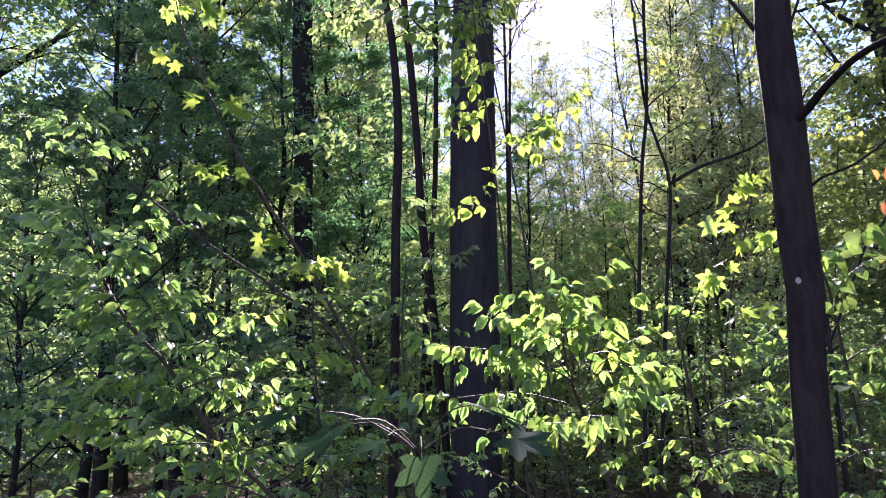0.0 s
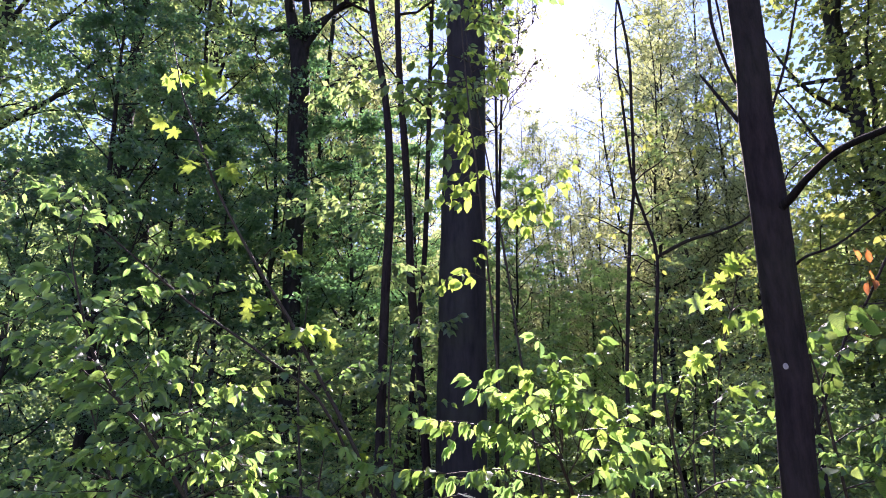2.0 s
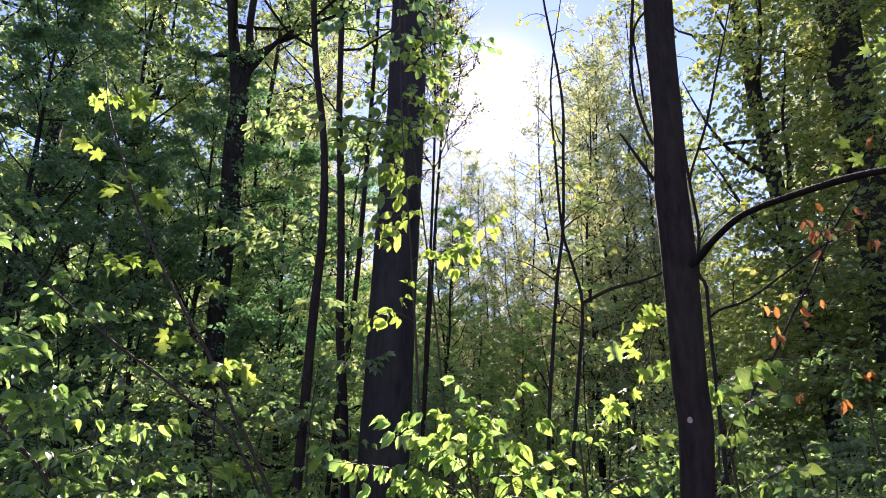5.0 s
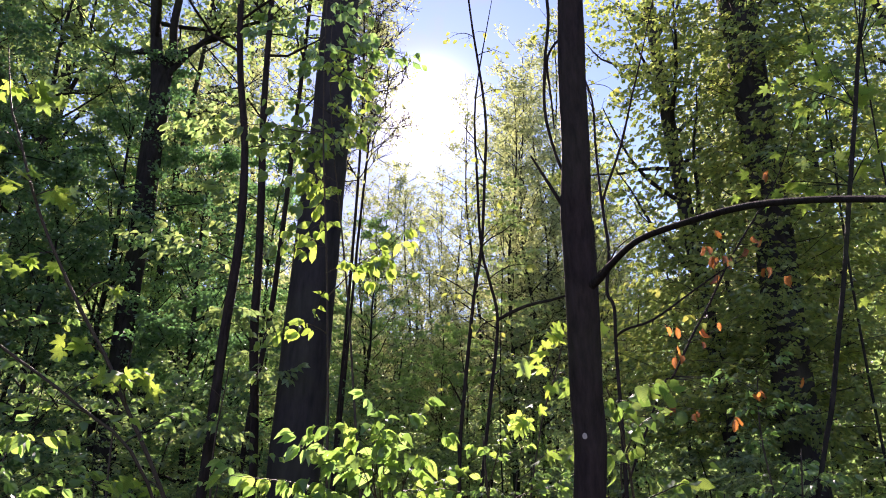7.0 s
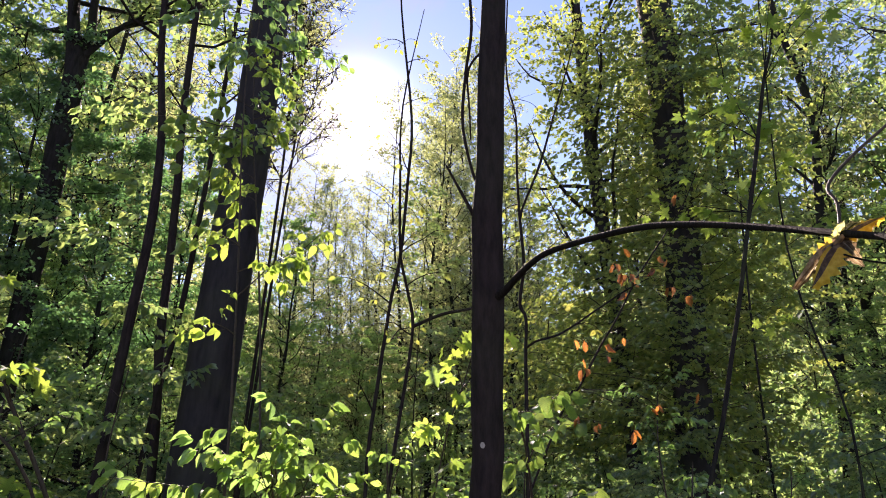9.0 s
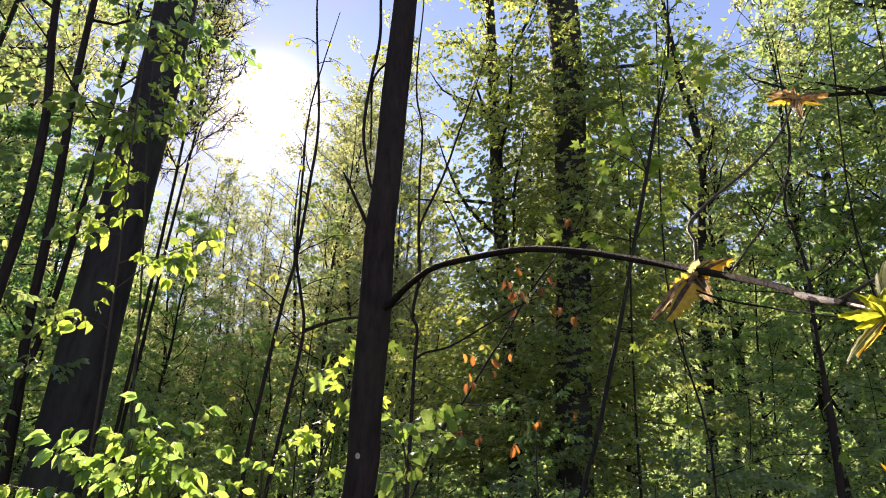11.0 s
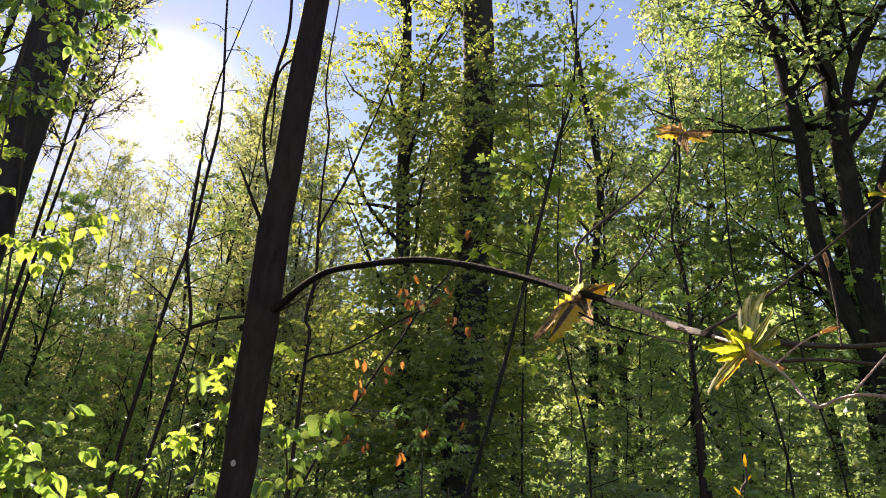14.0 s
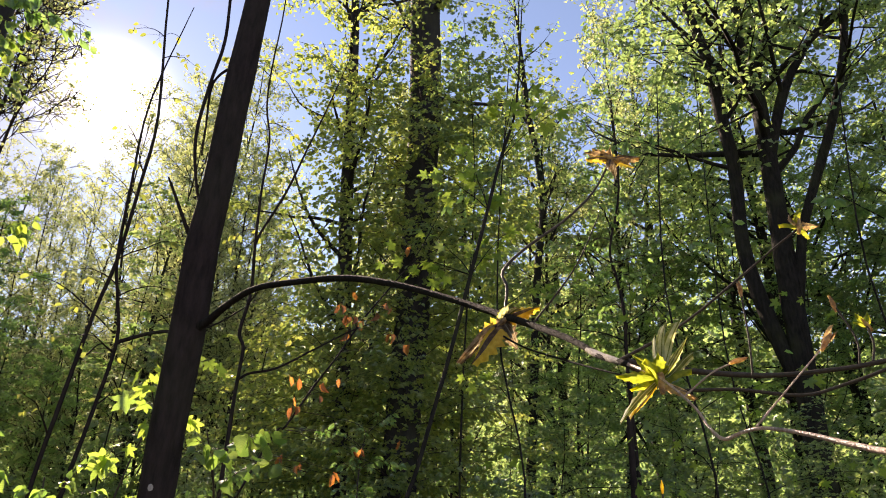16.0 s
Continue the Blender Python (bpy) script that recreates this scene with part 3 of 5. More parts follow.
def tree(rng, name, label, stem, mat, z0, n, reach, size, density, leaf=None, sides=16, lumps=0.03, fine=1.0, rise=0.7, extra=(), group="", lower=0, lower_size=0.09, category="tree", twig_wood=1.0, lower_reach=1.0, shape=SHAPE_SIMPLE):
    """A tree on a known trunk: trunk, limbs, crown of many small leaves. extra: more stems, as rows."""
    leaf = leaf or FOREST_LEAF
    base = stem[0][:3].copy()
    base[2] += 0.15
    root = thing(name, base, label, category, group)
    g = Geo()
    fine_stem = curve_through(stem, 4)
    g.add(*tube(fine_stem, sides, lumps, rng))
    part("trunk", g.mesh("trunk", mat, base=base), root)
    wood, leaves = Geo() if group else Pieces(), Leaves()
    for rows in extra:
        e = Geo()
        e.add(*tube(curve_through(rows, 4), 9, lumps, rng))
        part("limb", e.mesh("limb", mat, base=base), root)
    crown(rng, wood, leaves, fine_stem, z0, n, reach, size, density, rise, fine, twig_wood)
    for rows in extra:
        r = curve_through(rows, 3)
        crown(rng, wood, leaves, r, r[0, 2] + (r[-1, 2] - r[0, 2]) * 0.3, max(n // 4, 3), reach * 0.7, size, density, rise, fine)
    if group:
        part("branchwork", wood.mesh("branchwork", mat, base=base), root, kind="stuff")
    else:
        for bough in wood.all:
            part("limb", bough.mesh("limb", mat, base=base), root)
    if leaves.p:
        lg = Geo()
        leaves.fill(lg, shape)
        part("crown", lg.mesh("crown", leaf, False, base), root, kind="stuff")
    if lower:
        w2, l2 = Pieces(), Leaves()
        low = fine_stem[(fine_stem[:, 2] > (2.2 if lower > 50 else 1.5)) & (fine_stem[:, 2] < z0 + 1)]
        bush(rng, w2, l2, low, lower, lower_reach, lower_size, lower_size * 0.6, 0.0, 0.1, 0.35, 11, 1.0, 1)
        for bough in w2.all:
            part("side_twig", bough.mesh("side_twig", BARK_TWIG, base=base), root)
        lg = Geo()
        l2.fill(lg, SHAPE_SIMPLE if lower > 50 else SHAPE_MID)
        part("lower_leaves", lg.mesh("lower_leaves", leaf, False, base), root, kind="stuff")
    return root


def sapling(rng, name, label, stems, sprays, meshes, limit, size, gap, rest=None, shape=None, mat=BARK_TWIG, twig=0.28, twigs=5, droop=0.5, bushy=(), group="", category="sapling", sides=7, split=False):
    """Young growth: stems, leafy sprays given by start and end, and sprays all round stems (bushy: n, reach, f0)."""
    base = np.array(stems[0][0][:3], dtype=float)
    root = thing(name, base, label, category, group)
    wood, leaves = Pieces(split), Leaves()
    for st in stems:
        g = Geo()
        g.add(*tube(curve_through(st, 4), sides, 0.02, rng))
        part("stem", g.mesh("stem", mat, base=base), root)
    for a, b in sprays:
        spray(rng, wood, leaves, a, b, 0.004, size, gap, twig, twigs, droop)
    for k, n, reach, f0 in bushy:
        bush(rng, wood, leaves, curve_through(stems[k], 6), n, reach, size, gap, f0, 0.25, droop, twigs, 0.5)
    for bough in wood.all:
        shoot = part("branch", bough.mesh("branch", mat, base=base), root)
        for tw in bough.twigs:
            part("twig", tw.mesh("twig", mat, base=base), shoot)
    left = leaf_parts(leaves, meshes, root, base, limit, rng)
    if len(left):
        lg = Geo()
        leaves.fill(lg, shape or SHAPE_MID, left)
        part("foliage", lg.mesh("foliage", rest or BEECH_LEAF, False, base), root, kind="stuff")
    return root


# ---- ground ----
def build_ground():
    rad = np.concatenate([np.linspace(0.0, 30, 61), np.geomspace(33, 900, 22)])
    ang = np.arange(96) * 2 * np.pi / 96
    v = np.array([[r * math.cos(a), r * math.sin(a) + 4, 0.0] for r in rad[1:] for a in ang] + [[0.0, 4.0, 0.0]])
    v[:, 2] = [ground_height(x, y) for x, y in v[:, :2]]
    m, s = len(rad) - 1, 96
    i, j = np.meshgrid(np.arange(m - 1), np.arange(s), indexing="ij")
    jn = (j + 1) % s
    quads = np.stack([i * s + j, (i + 1) * s + j, (i + 1) * s + jn, i * s + jn], -1).reshape(-1, 4)
    hub = np.stack([np.full(s, m * s), np.arange(s), (np.arange(s) + 1) % s], -1)
    ob = new("ground", mesh_from("ground", v, [quads, hub], SOIL))
    tagged(ob, "dark forest floor of leaf mould in shade", "ground", kind="structure")
    rng = np.random.default_rng(5)
    leaves = Leaves()
    for _ in range(9000):
        r, a = 1.0 + 17 * rng.random() ** 0.7, rng.uniform(-0.5, 2.4)
        x, y = r * math.cos(a), r * math.sin(a)
        leaves.put([x, y, ground_height(x, y) + rng.uniform(0.005, 0.04)], unit(np.r_[rng.normal(0, 1, 2), rng.normal(0, 0.25)]), unit(UP + rng.normal(0, 0.35, 3)), rng.uniform(0.05, 0.09))
    g = Geo()
    leaves.fill(g, SHAPE_SIMPLE)
    tagged(new("leaf_litter", g.mesh("leaf_litter", LITTER_LEAF, False)), "brown fallen leaves lying on the forest floor", "leaf litter", kind="stuff")


build_ground()

# ---- standing trees ----
R = np.random.default_rng(11)

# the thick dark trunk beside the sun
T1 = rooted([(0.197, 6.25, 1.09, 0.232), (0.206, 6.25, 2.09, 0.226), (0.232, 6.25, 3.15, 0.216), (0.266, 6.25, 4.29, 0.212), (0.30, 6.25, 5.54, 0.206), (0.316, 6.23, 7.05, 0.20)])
tree(R, "beech_tree", "thick dark beech trunk, smooth bark, backlit", topped(R, T1, 19.0), BARK_BEECH, 8.0, 20, 3.0, 0.08, 0.6, OLIVE_GLARE_LEAF, sides=24, fine=1.3)

TB = rooted([(0.62, 7.6, 2.0, 0.02), (0.68, 7.6, 4.0, 0.018), (0.72, 7.6, 6.0, 0.015), (0.7, 7.6, 7.4, 0.012)])
tree(R, "young_beech_tree", "thin fine-twigged young beech behind the thick trunk", topped(R, TB, 9.5, 0.006), BARK_YOUNG, 5.0, 40, 1.0, 0.055, 0.2, OLIVE_GLARE_LEAF, sides=8, fine=2.2, rise=0.9)
TB = rooted([(0.8, 9.6, 3.0, 0.022), (0.9, 9.6, 5.5, 0.02), (1.0, 9.6, 7.5, 0.017), (1.02, 9.6, 9.0, 0.013)])
tree(R, "young_beech_tree", "slim fine-twigged young beech, almost bare", topped(R, TB, 12.0, 0.006), BARK_YOUNG, 6.7, 36, 1.0, 0.055, 0.2, OLIVE_GLARE_LEAF, sides=8, fine=2.6, rise=0.9)
T2 = rooted([(-0.47, 5.71, 1.87, 0.039), (-0.449, 5.71, 3.04, 0.0398), (-0.42, 5.71, 3.9, 0.039), (-0.47, 5.70, 4.8, 0.0357), (-0.62, 5.65, 5.8, 0.0315)])
tree(R, "young_beech_tree", "slender young beech with dark wavy trunk", topped(R, T2, 10.5), BARK_YOUNG, 5.5, 12, 1.8, 0.08, 0.5, sides=10, lower=5)
T2 = rooted([(-0.173, 6.58, 2.34, 0.0407), (-0.266, 6.57, 3.24, 0.0423), (-0.298, 6.57, 4.01, 0.039), (-0.354, 6.57, 4.88, 0.0382), (-0.419, 6.56, 5.73, 0.0365)])
tree(R, "young_beech_tree", "slender young beech with dark leaning trunk", topped(R, T2, 12.0), BARK_YOUNG, 6.0, 12, 2.0, 0.08, 0.5, sides=10, lower=4)
T2 = rooted([(-0.33, 7.47, 1.9, 0.027), (-0.269, 7.47, 2.82, 0.028), (-0.163, 7.48, 3.93, 0.029), (-0.097, 7.48, 6.3, 0.028)])
tree(R, "young_beech_tree", "thin straight young beech stem", topped(R, T2, 9.5), BARK_YOUNG, 5.0, 12, 1.6, 0.08, 0.5, sides=8, lower=4)

T3 = rooted([(-1.95, 8.65, 4.3, 0.122), (-1.947, 8.65, 5.05, 0.13), (-1.995, 8.635, 6.27, 0.14), (-2.01, 8.63, 7.06, 0.13)])
tree(R, "forked_tree", "dark forked trunk with two rising limbs", np.vstack([T3, [(-2.15, 8.6, 7.77, 0.085), (-2.26, 8.56, 8.5, 0.075), (-2.5, 8.5, 10.5, 0.05), (-2.6, 8.5, 13.5, 0.02)]]), BARK_OLD, 7.2, 28, 3.0, 0.10, 1.4,
     extra=([(-1.97, 8.64, 7.0, 0.07), (-1.95, 8.65, 7.84, 0.0616), (-1.99, 8.64, 8.63, 0.0518), (-1.8, 8.7, 11.0, 0.0315), (-1.6, 8.7, 13.5, 0.014)],
            [(-1.95, 8.6, 7.4, 0.042), (-1.54, 8.63, 8.06, 0.0385), (-1.05, 8.72, 8.48, 0.0294), (-0.5, 8.78, 8.85, 0.0182), (0.1, 8.8, 9.3, 0.0105)]))
T4 = rooted([(-4.976, 9.72, 5.0, 0.10), (-4.976, 9.72, 7.96, 0.10), (-5.0, 9.70, 8.61, 0.095), (-4.97, 9.72, 9.54, 0.09)])
tree(R, "forest_tree", "dark straight trunk among dense foliage", topped(R, T4, 17.0), BARK_OLD, 8.0, 14, 3.4, 0.12, 1.1)

T7 = rooted([(5.33, 6.32, 2.1, 0.205), (5.37, 6.30, 3.5, 0.205), (5.42, 6.26, 4.9, 0.215), (5.45, 6.24, 6.4, 0.22), (5.46, 6.22, 7.9, 0.225), (5.43, 6.25, 9.8, 0.22)])
tree(R, "leafy_beech_tree", "tall dark trunk clothed in leafy side twigs", topped(R, T7, 20.0), BARK_BEECH, 7.5, 26, 3.4, 0.08, 1.4, SUN_TONED_LEAF, sides=20, lower=150, lower_reach=1.6, lower_size=0.08)
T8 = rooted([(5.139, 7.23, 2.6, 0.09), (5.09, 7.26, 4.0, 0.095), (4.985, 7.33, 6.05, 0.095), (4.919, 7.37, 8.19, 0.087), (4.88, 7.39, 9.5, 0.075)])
tree(R, "leafy_beech_tree", "younger trunk half hidden by leaves", topped(R, T8, 15.0), BARK_BEECH, 4.0, 38, 2.2, 0.075, 1.6, SUN_TONED_LEAF, sides=12, lower=52, lower_reach=1.7, lower_size=0.08)

T9 = rooted([(10.64, 3.72, 4.4, 0.165), (10.645, 3.70, 5.26, 0.161), (10.66, 3.66, 6.37, 0.15), (10.67, 3.63, 7.28, 0.137), (10.68, 3.60, 8.24, 0.132), (10.687, 3.58, 9.17, 0.127), (10.67, 3.62, 10.05, 0.111), (10.67, 3.62, 11.38, 0.084)])
tree(R, "many_stemmed_tree", "dark tree with several spreading stems", topped(R, T9, 15.0), BARK_OLD, 7.0, 24, 4.6, 0.11, 1.3,
     extra=([(10.64, 3.75, 3.9, 0.13), (10.497, 4.07, 5.41, 0.121), (10.452, 4.18, 6.48, 0.109), (10.482, 4.11, 7.84, 0.105), (10.465, 4.15, 8.76, 0.108), (10.44, 4.2, 10.0, 0.10), (10.38, 4.34, 11.15, 0.086), (10.28, 4.6, 12.5, 0.05)],
            [(10.68, 3.59, 8.9, 0.09), (10.718, 3.49, 9.74, 0.08), (10.83, 3.16, 10.48, 0.07), (10.93, 2.8, 11.0, 0.06), (11.0, 2.4, 12.2, 0.03)],
            [(10.67, 3.62, 7.5, 0.11), (10.70, 3.55, 8.0, 0.094), (10.81, 3.22, 9.03, 0.086), (10.90, 2.9, 9.61, 0.068), (11.02, 2.48, 10.14, 0.058), (11.2, 1.7, 10.6, 0.03)],
            [(10.68, 3.65, 5.2, 0.09), (10.754, 3.39, 6.4, 0.075), (10.85, 3.1, 7.2, 0.072), (10.96, 2.7, 8.14, 0.072), (11.05, 2.36, 9.12, 0.065), (11.1, 2.1, 10.2, 0.057), (11.2, 1.8, 12.5, 0.02)]))
T13 = rooted([(10.96, 8.98, 7.08, 0.086), (11.1, 8.8, 9.0, 0.084), (11.08, 8.83, 10.2, 0.08), (10.95, 8.99, 11.8, 0.069)])
tree(R, "thin_tree", "slim tree with fine, almost bare branches", topped(R, T13, 16.0), BARK_OLD, 7.0, 18, 2.2, 0.09, 0.25, fine=1.5, rise=1.6)

# twin saplings below the sun
T5 = rooted([(1.40, 5.10, 1.6, 0.015), (1.41, 5.10, 2.13, 0.015), (1.45, 5.08, 2.6, 0.0156), (1.52, 5.05, 3.3, 0.0144), (1.585, 5.03, 3.74, 0.0138), (1.62, 5.02, 4.4, 0.0132), (1.63, 5.0, 5.05, 0.012), (1.50, 5.03, 6.26, 0.009), (1.45, 5.0, 7.2, 0.0036)])
T5B = rooted([(1.593, 5.09, 2.03, 0.0144), (1.663, 5.08, 2.58, 0.0138), (1.718, 5.06, 3.13, 0.0132), (1.656, 5.07, 3.47, 0.012), (1.60, 5.10, 3.78, 0.012), (1.57, 5.08, 4.4, 0.0108), (1.56, 5.06, 5.2, 0.0084), (1.72, 5.0, 6.3, 0.0036)])
for st, more in ((T5, []), (T5B, [[(1.72, 5.06, 3.13, 0.015), (1.926, 4.95, 3.224, 0.013), (2.15, 4.86, 3.274, 0.01), (2.33, 4.78, 3.35, 0.008), (2.6, 4.7, 3.6, 0.003)]])):
    sapling(R, "maple_sapling", "thin bare sapling stem with few yellowish leaves", [st, *more], [], LEAF_YELLOW, 60, 0.075, 0.34, rest=YELLOW_LEAF, mat=BARK_YOUNG, bushy=[(0, 9, 0.6, 0.42)], twigs=2, category="sapling")

# ---- the near young tree with its arching branch ----
T6 = rooted([(1.103, 2.10, 1.265, 0.051), (1.107, 2.095, 1.39, 0.051), (1.115, 2.085, 1.635, 0.051), (1.131, 2.07, 1.87, 0.053), (1.126, 2.065, 2.02, 0.054), (1.124, 2.045, 2.26, 0.0555), (1.12, 2.03, 2.42, 0.0565), (1.113, 2.015, 2.61, 0.056),
             (1.109, 2.008, 2.68, 0.055), (1.118, 1.992, 2.90, 0.0515), (1.124, 1.988, 3.22, 0.052), (1.133, 1.985, 3.44, 0.0535), (1.135, 1.984, 3.50, 0.052), (1.145, 1.98, 3.79, 0.049)], 0.5)
BRANCH = [(1.125, 2.01, 2.375, 0.01804), (1.152, 1.95, 2.40, 0.01394), (1.165, 1.855, 2.43, 0.01107), (1.189, 1.723, 2.455, 0.00984), (1.223, 1.539, 2.434, 0.00943), (1.253, 1.314, 2.388, 0.00902), (1.253, 1.109, 2.313, 0.0082), (1.239, 0.903, 2.22, 0.00738), (1.205, 0.70, 2.12, 0.00656),
          (1.136, 0.492, 2.013, 0.005084), (1.092, 0.401, 1.957, 0.004264), (1.07, 0.344, 1.93, 0.0041)]
SHOOT = [(1.07, 0.344, 1.93, 0.0022), (1.047, 0.288, 1.899, 0.0016), (1.02, 0.235, 1.854, 0.0014), (1.009, 0.213, 1.825, 0.0016), (1.006, 0.198, 1.813, 0.0020), (1.004, 0.178, 1.817, 0.0018), (1.003, 0.155, 1.818, 0.0017), (0.998, 0.118, 1.808, 0.0021), (0.99, 0.08, 1.794, 0.0026), (0.979, 0.048, 1.783, 0.0028), (0.942, -0.02, 1.765, 0.0019), (0.93, -0.15, 1.731, 0.0012)]


def near_tree():
    rng = np.random.default_rng(21)
    stem = curve_through(topped(rng, T6, 8.5, 0.012, 0.03), 5)
    base = stem[0][:3].copy()
    base[2] += 0.15
    root = thing("young_tree", base, "young tree with smooth dark reddish-brown bark and arching branch", "tree")

    def limb(name, rows, mat, parent=root, sides=8, label="", k=5, at=base):
        g = Geo()
        g.add(*tube(curve_through(rows, k), sides, 0.02, rng))
        return part(name, g.mesh(name, mat, base=at), parent, label)

    g = Geo()
    g.add(*tube(stem, 28, 0.012, rng))
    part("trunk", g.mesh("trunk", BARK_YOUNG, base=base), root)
    limb("stub", [(1.11, 2.03, 2.63, 0.012), (1.08, 2.045, 2.70, 0.008), (1.031, 2.058, 2.80, 0.006), (0.99, 2.075, 2.89, 0.0045), (0.975, 2.08, 2.92, 0.003)], BARK_YOUNG)
    limb("side_shoot", [(1.105, 2.03, 2.79, 0.0072), (1.062, 2.042, 2.91, 0.0056), (1.03, 2.05, 3.11, 0.0064), (1.043, 2.047, 3.35, 0.0064), (1.064, 2.04, 3.555, 0.0068), (1.054, 2.043, 3.79, 0.0064), (1.02, 2.07, 4.4, 0.0048), (1.05, 2.13, 5.1, 0.0024)], BARK_YOUNG)
    limb("side_shoot", [(1.10, 1.99, 3.43, 0.006), (1.065, 2.035, 3.39, 0.005), (1.05, 2.05, 3.32, 0.005), (1.055, 2.04, 3.16, 0.004), (1.06, 2.04, 3.03, 0.003)], BARK_YOUNG)
    # pale lichen spot on the bark
    lg = Geo()
    a = np.arange(9) * 2 * np.pi / 9
    out = unit(np.array([0.1, -0.06, 1.65 - 1.887]) * [1, 1, 0] - np.array([1.13, 2.07, 0]))
    side = np.array([-out[1], out[0], 0])
    c = np.array([1.13, 2.07, 1.888]) + out * 0.0515 + side * -0.014
    ring = c + 0.0085 * (np.cos(a)[:, None] * side + np.sin(a)[:, None] * UP * 1.2)
    lg.add(np.vstack([ring, [c + out * 0.003]]), [np.stack([np.arange(9), (np.arange(9) + 1) % 9, np.full(9, 9)], -1)])
    part("lichen_spot", lg.mesh("lichen_spot", LICHEN, base=base), root, "round pale lichen spot")

    branch = limb("branch", BRANCH, BARK_BRANCH_SHADE, sides=14, label="long arching dark branch", k=6)
    limb("torn_bark", [(1.105, 0.43, 1.974, 0.0040), (1.098, 0.413, 1.964, 0.0052), (1.089, 0.392, 1.953, 0.0046), (1.081, 0.374, 1.944, 0.0050), (1.073, 0.352, 1.933, 0.0036)], LICHEN, branch, 9, "silvery rough torn bark", 4)
    limb("shoot", SHOOT, BARK_PALE, branch, 12, "crooked pale sunlit shoot", 9)
    for rows in ([(1.087, 0.355, 1.939, 0.004), (1.163, 0.327, 1.937, 0.004), (1.254, 0.257, 1.933, 0.0035), (1.285, 0.176, 1.932, 0.003), (1.301, 0.122, 1.936, 0.003), (1.324, 0.018, 1.947, 0.002)],
                 [(1.07, 0.34, 1.925, 0.0025), (1.114, 0.311, 1.90, 0.0022), (1.148, 0.248, 1.895, 0.0022), (1.177, 0.182, 1.882, 0.002), (1.193, 0.136, 1.891, 0.002), (1.204, 0.098, 1.902, 0.002), (1.221, 0.025, 1.926, 0.0015)],
                 [(1.199, 0.678, 2.111, 0.0032), (1.21, 0.681, 2.168, 0.0032), (1.22, 0.70, 2.211, 0.003), (1.273, 0.687, 2.272, 0.003), (1.364, 0.655, 2.356, 0.0028), (1.426, 0.622, 2.434, 0.0025), (1.474, 0.604, 2.525, 0.0025)],
                 [(1.081, 0.364, 1.94, 0.0025), (1.123, 0.297, 1.98, 0.0018), (1.157, 0.229, 2.033, 0.0016), (1.177, 0.18, 2.071, 0.0014), (1.188, 0.15, 2.092, 0.0014)],
                 [(1.236, 0.262, 1.931, 0.0016), (1.232, 0.257, 1.98, 0.0014), (1.232, 0.257, 2.049, 0.0013)],
                 [(1.293, 0.15, 1.932, 0.0015), (1.294, 0.147, 1.969, 0.0014), (1.289, 0.162, 2.018, 0.0013)],
                 [(1.297, 0.136, 1.934, 0.0016), (1.299, 0.13, 1.959, 0.0016), (1.298, 0.132, 1.983, 0.0016)],
                 [(1.168, 0.59, 2.06, 0.0018), (1.202, 0.538, 2.135, 0.0016), (1.221, 0.512, 2.186, 0.0014), (1.241, 0.485, 2.259, 0.001)]):
        limb("twig", rows, BARK_TWIG, branch, 6)
    for rows in ([(1.001, 0.162, 1.820, 0.0012), (1.015, 0.127, 1.858, 0.0009), (1.027, 0.094, 1.893, 0.0008)], [(1.03, 0.25, 1.867, 0.0011), (1.045, 0.228, 1.888, 0.0009), (1.052, 0.217, 1.896, 0.001), (1.061, 0.198, 1.903, 0.0012)]):
        limb("twig", rows, BARK_PALE, branch, 6)

    limb("twig", [(1.199, 0.72, 2.098, 0.0018), (1.18, 0.62, 2.035, 0.0018), (1.15, 0.5, 1.98, 0.0016), (1.128, 0.42, 1.946, 0.0014), (1.12, 0.38, 1.93, 0.001)], BARK_BRANCH_SHADE, branch, 6)
    RIGHT = np.array([0.755, -0.656, 0.0])

    S, B_, Fe, G = (SHOOT_LEAF, SHOOT_FOLD_SHADE), (BRONZE_LEAF, BRONZE_DARK), (SILVER_FOLD, FEATHER_LEAF), (GOLD_LEAF, BRONZE_DARK)
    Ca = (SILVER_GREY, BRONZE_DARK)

    def bud(at, leaves, label, scales=0.018):
        """Young leaves unfolding from one bud, still pleated. leaves: (side, forth, up), length, half width, sag, material."""
        at = np.array(at)
        first = unit(RIGHT * leaves[0][0][0] + np.array([0.656, 0.755, 0]) * leaves[0][0][1] + UP * leaves[0][0][2])
        g = Geo()
        g.add(*tube(curve_through([[*(at - first * scales), scales * 0.16], [*at, scales * 0.27], [*(at + first * scales * 0.9), scales * 0.1]], 4), 8))
        holder = part("opening_bud", g.mesh("bud_scales", BRONZE_LEAF, base=base), branch, label)
        for (sx, sy, sz), size, wide, sag, mat in leaves:
            d = unit(RIGHT * sx + np.array([0.656, 0.755, 0]) * sy + UP * sz)
            f = np.linspace(0, 1, 12)
            half = size * wide * np.sin(np.pi * np.clip(f, 0.03, 0.97) ** 0.8) ** 0.8
            sd = unit(np.cross(d, np.array([0.656, 0.755, 0]) * 0.8 + rng.normal(0, 0.35, 3)))
            nrm = np.cross(sd, d)
            mid = at + d * (size * f[:, None]) - UP * (size * sag * f[:, None] ** 2) + nrm * (0.03 * size * np.sin(2 * np.pi * f + rng.uniform(0, 3)))[:, None]
            jag = 1 + (0.35 if mat is G else 0.18) * np.where(np.arange(12) % 2, 1, -1)
            rows = []
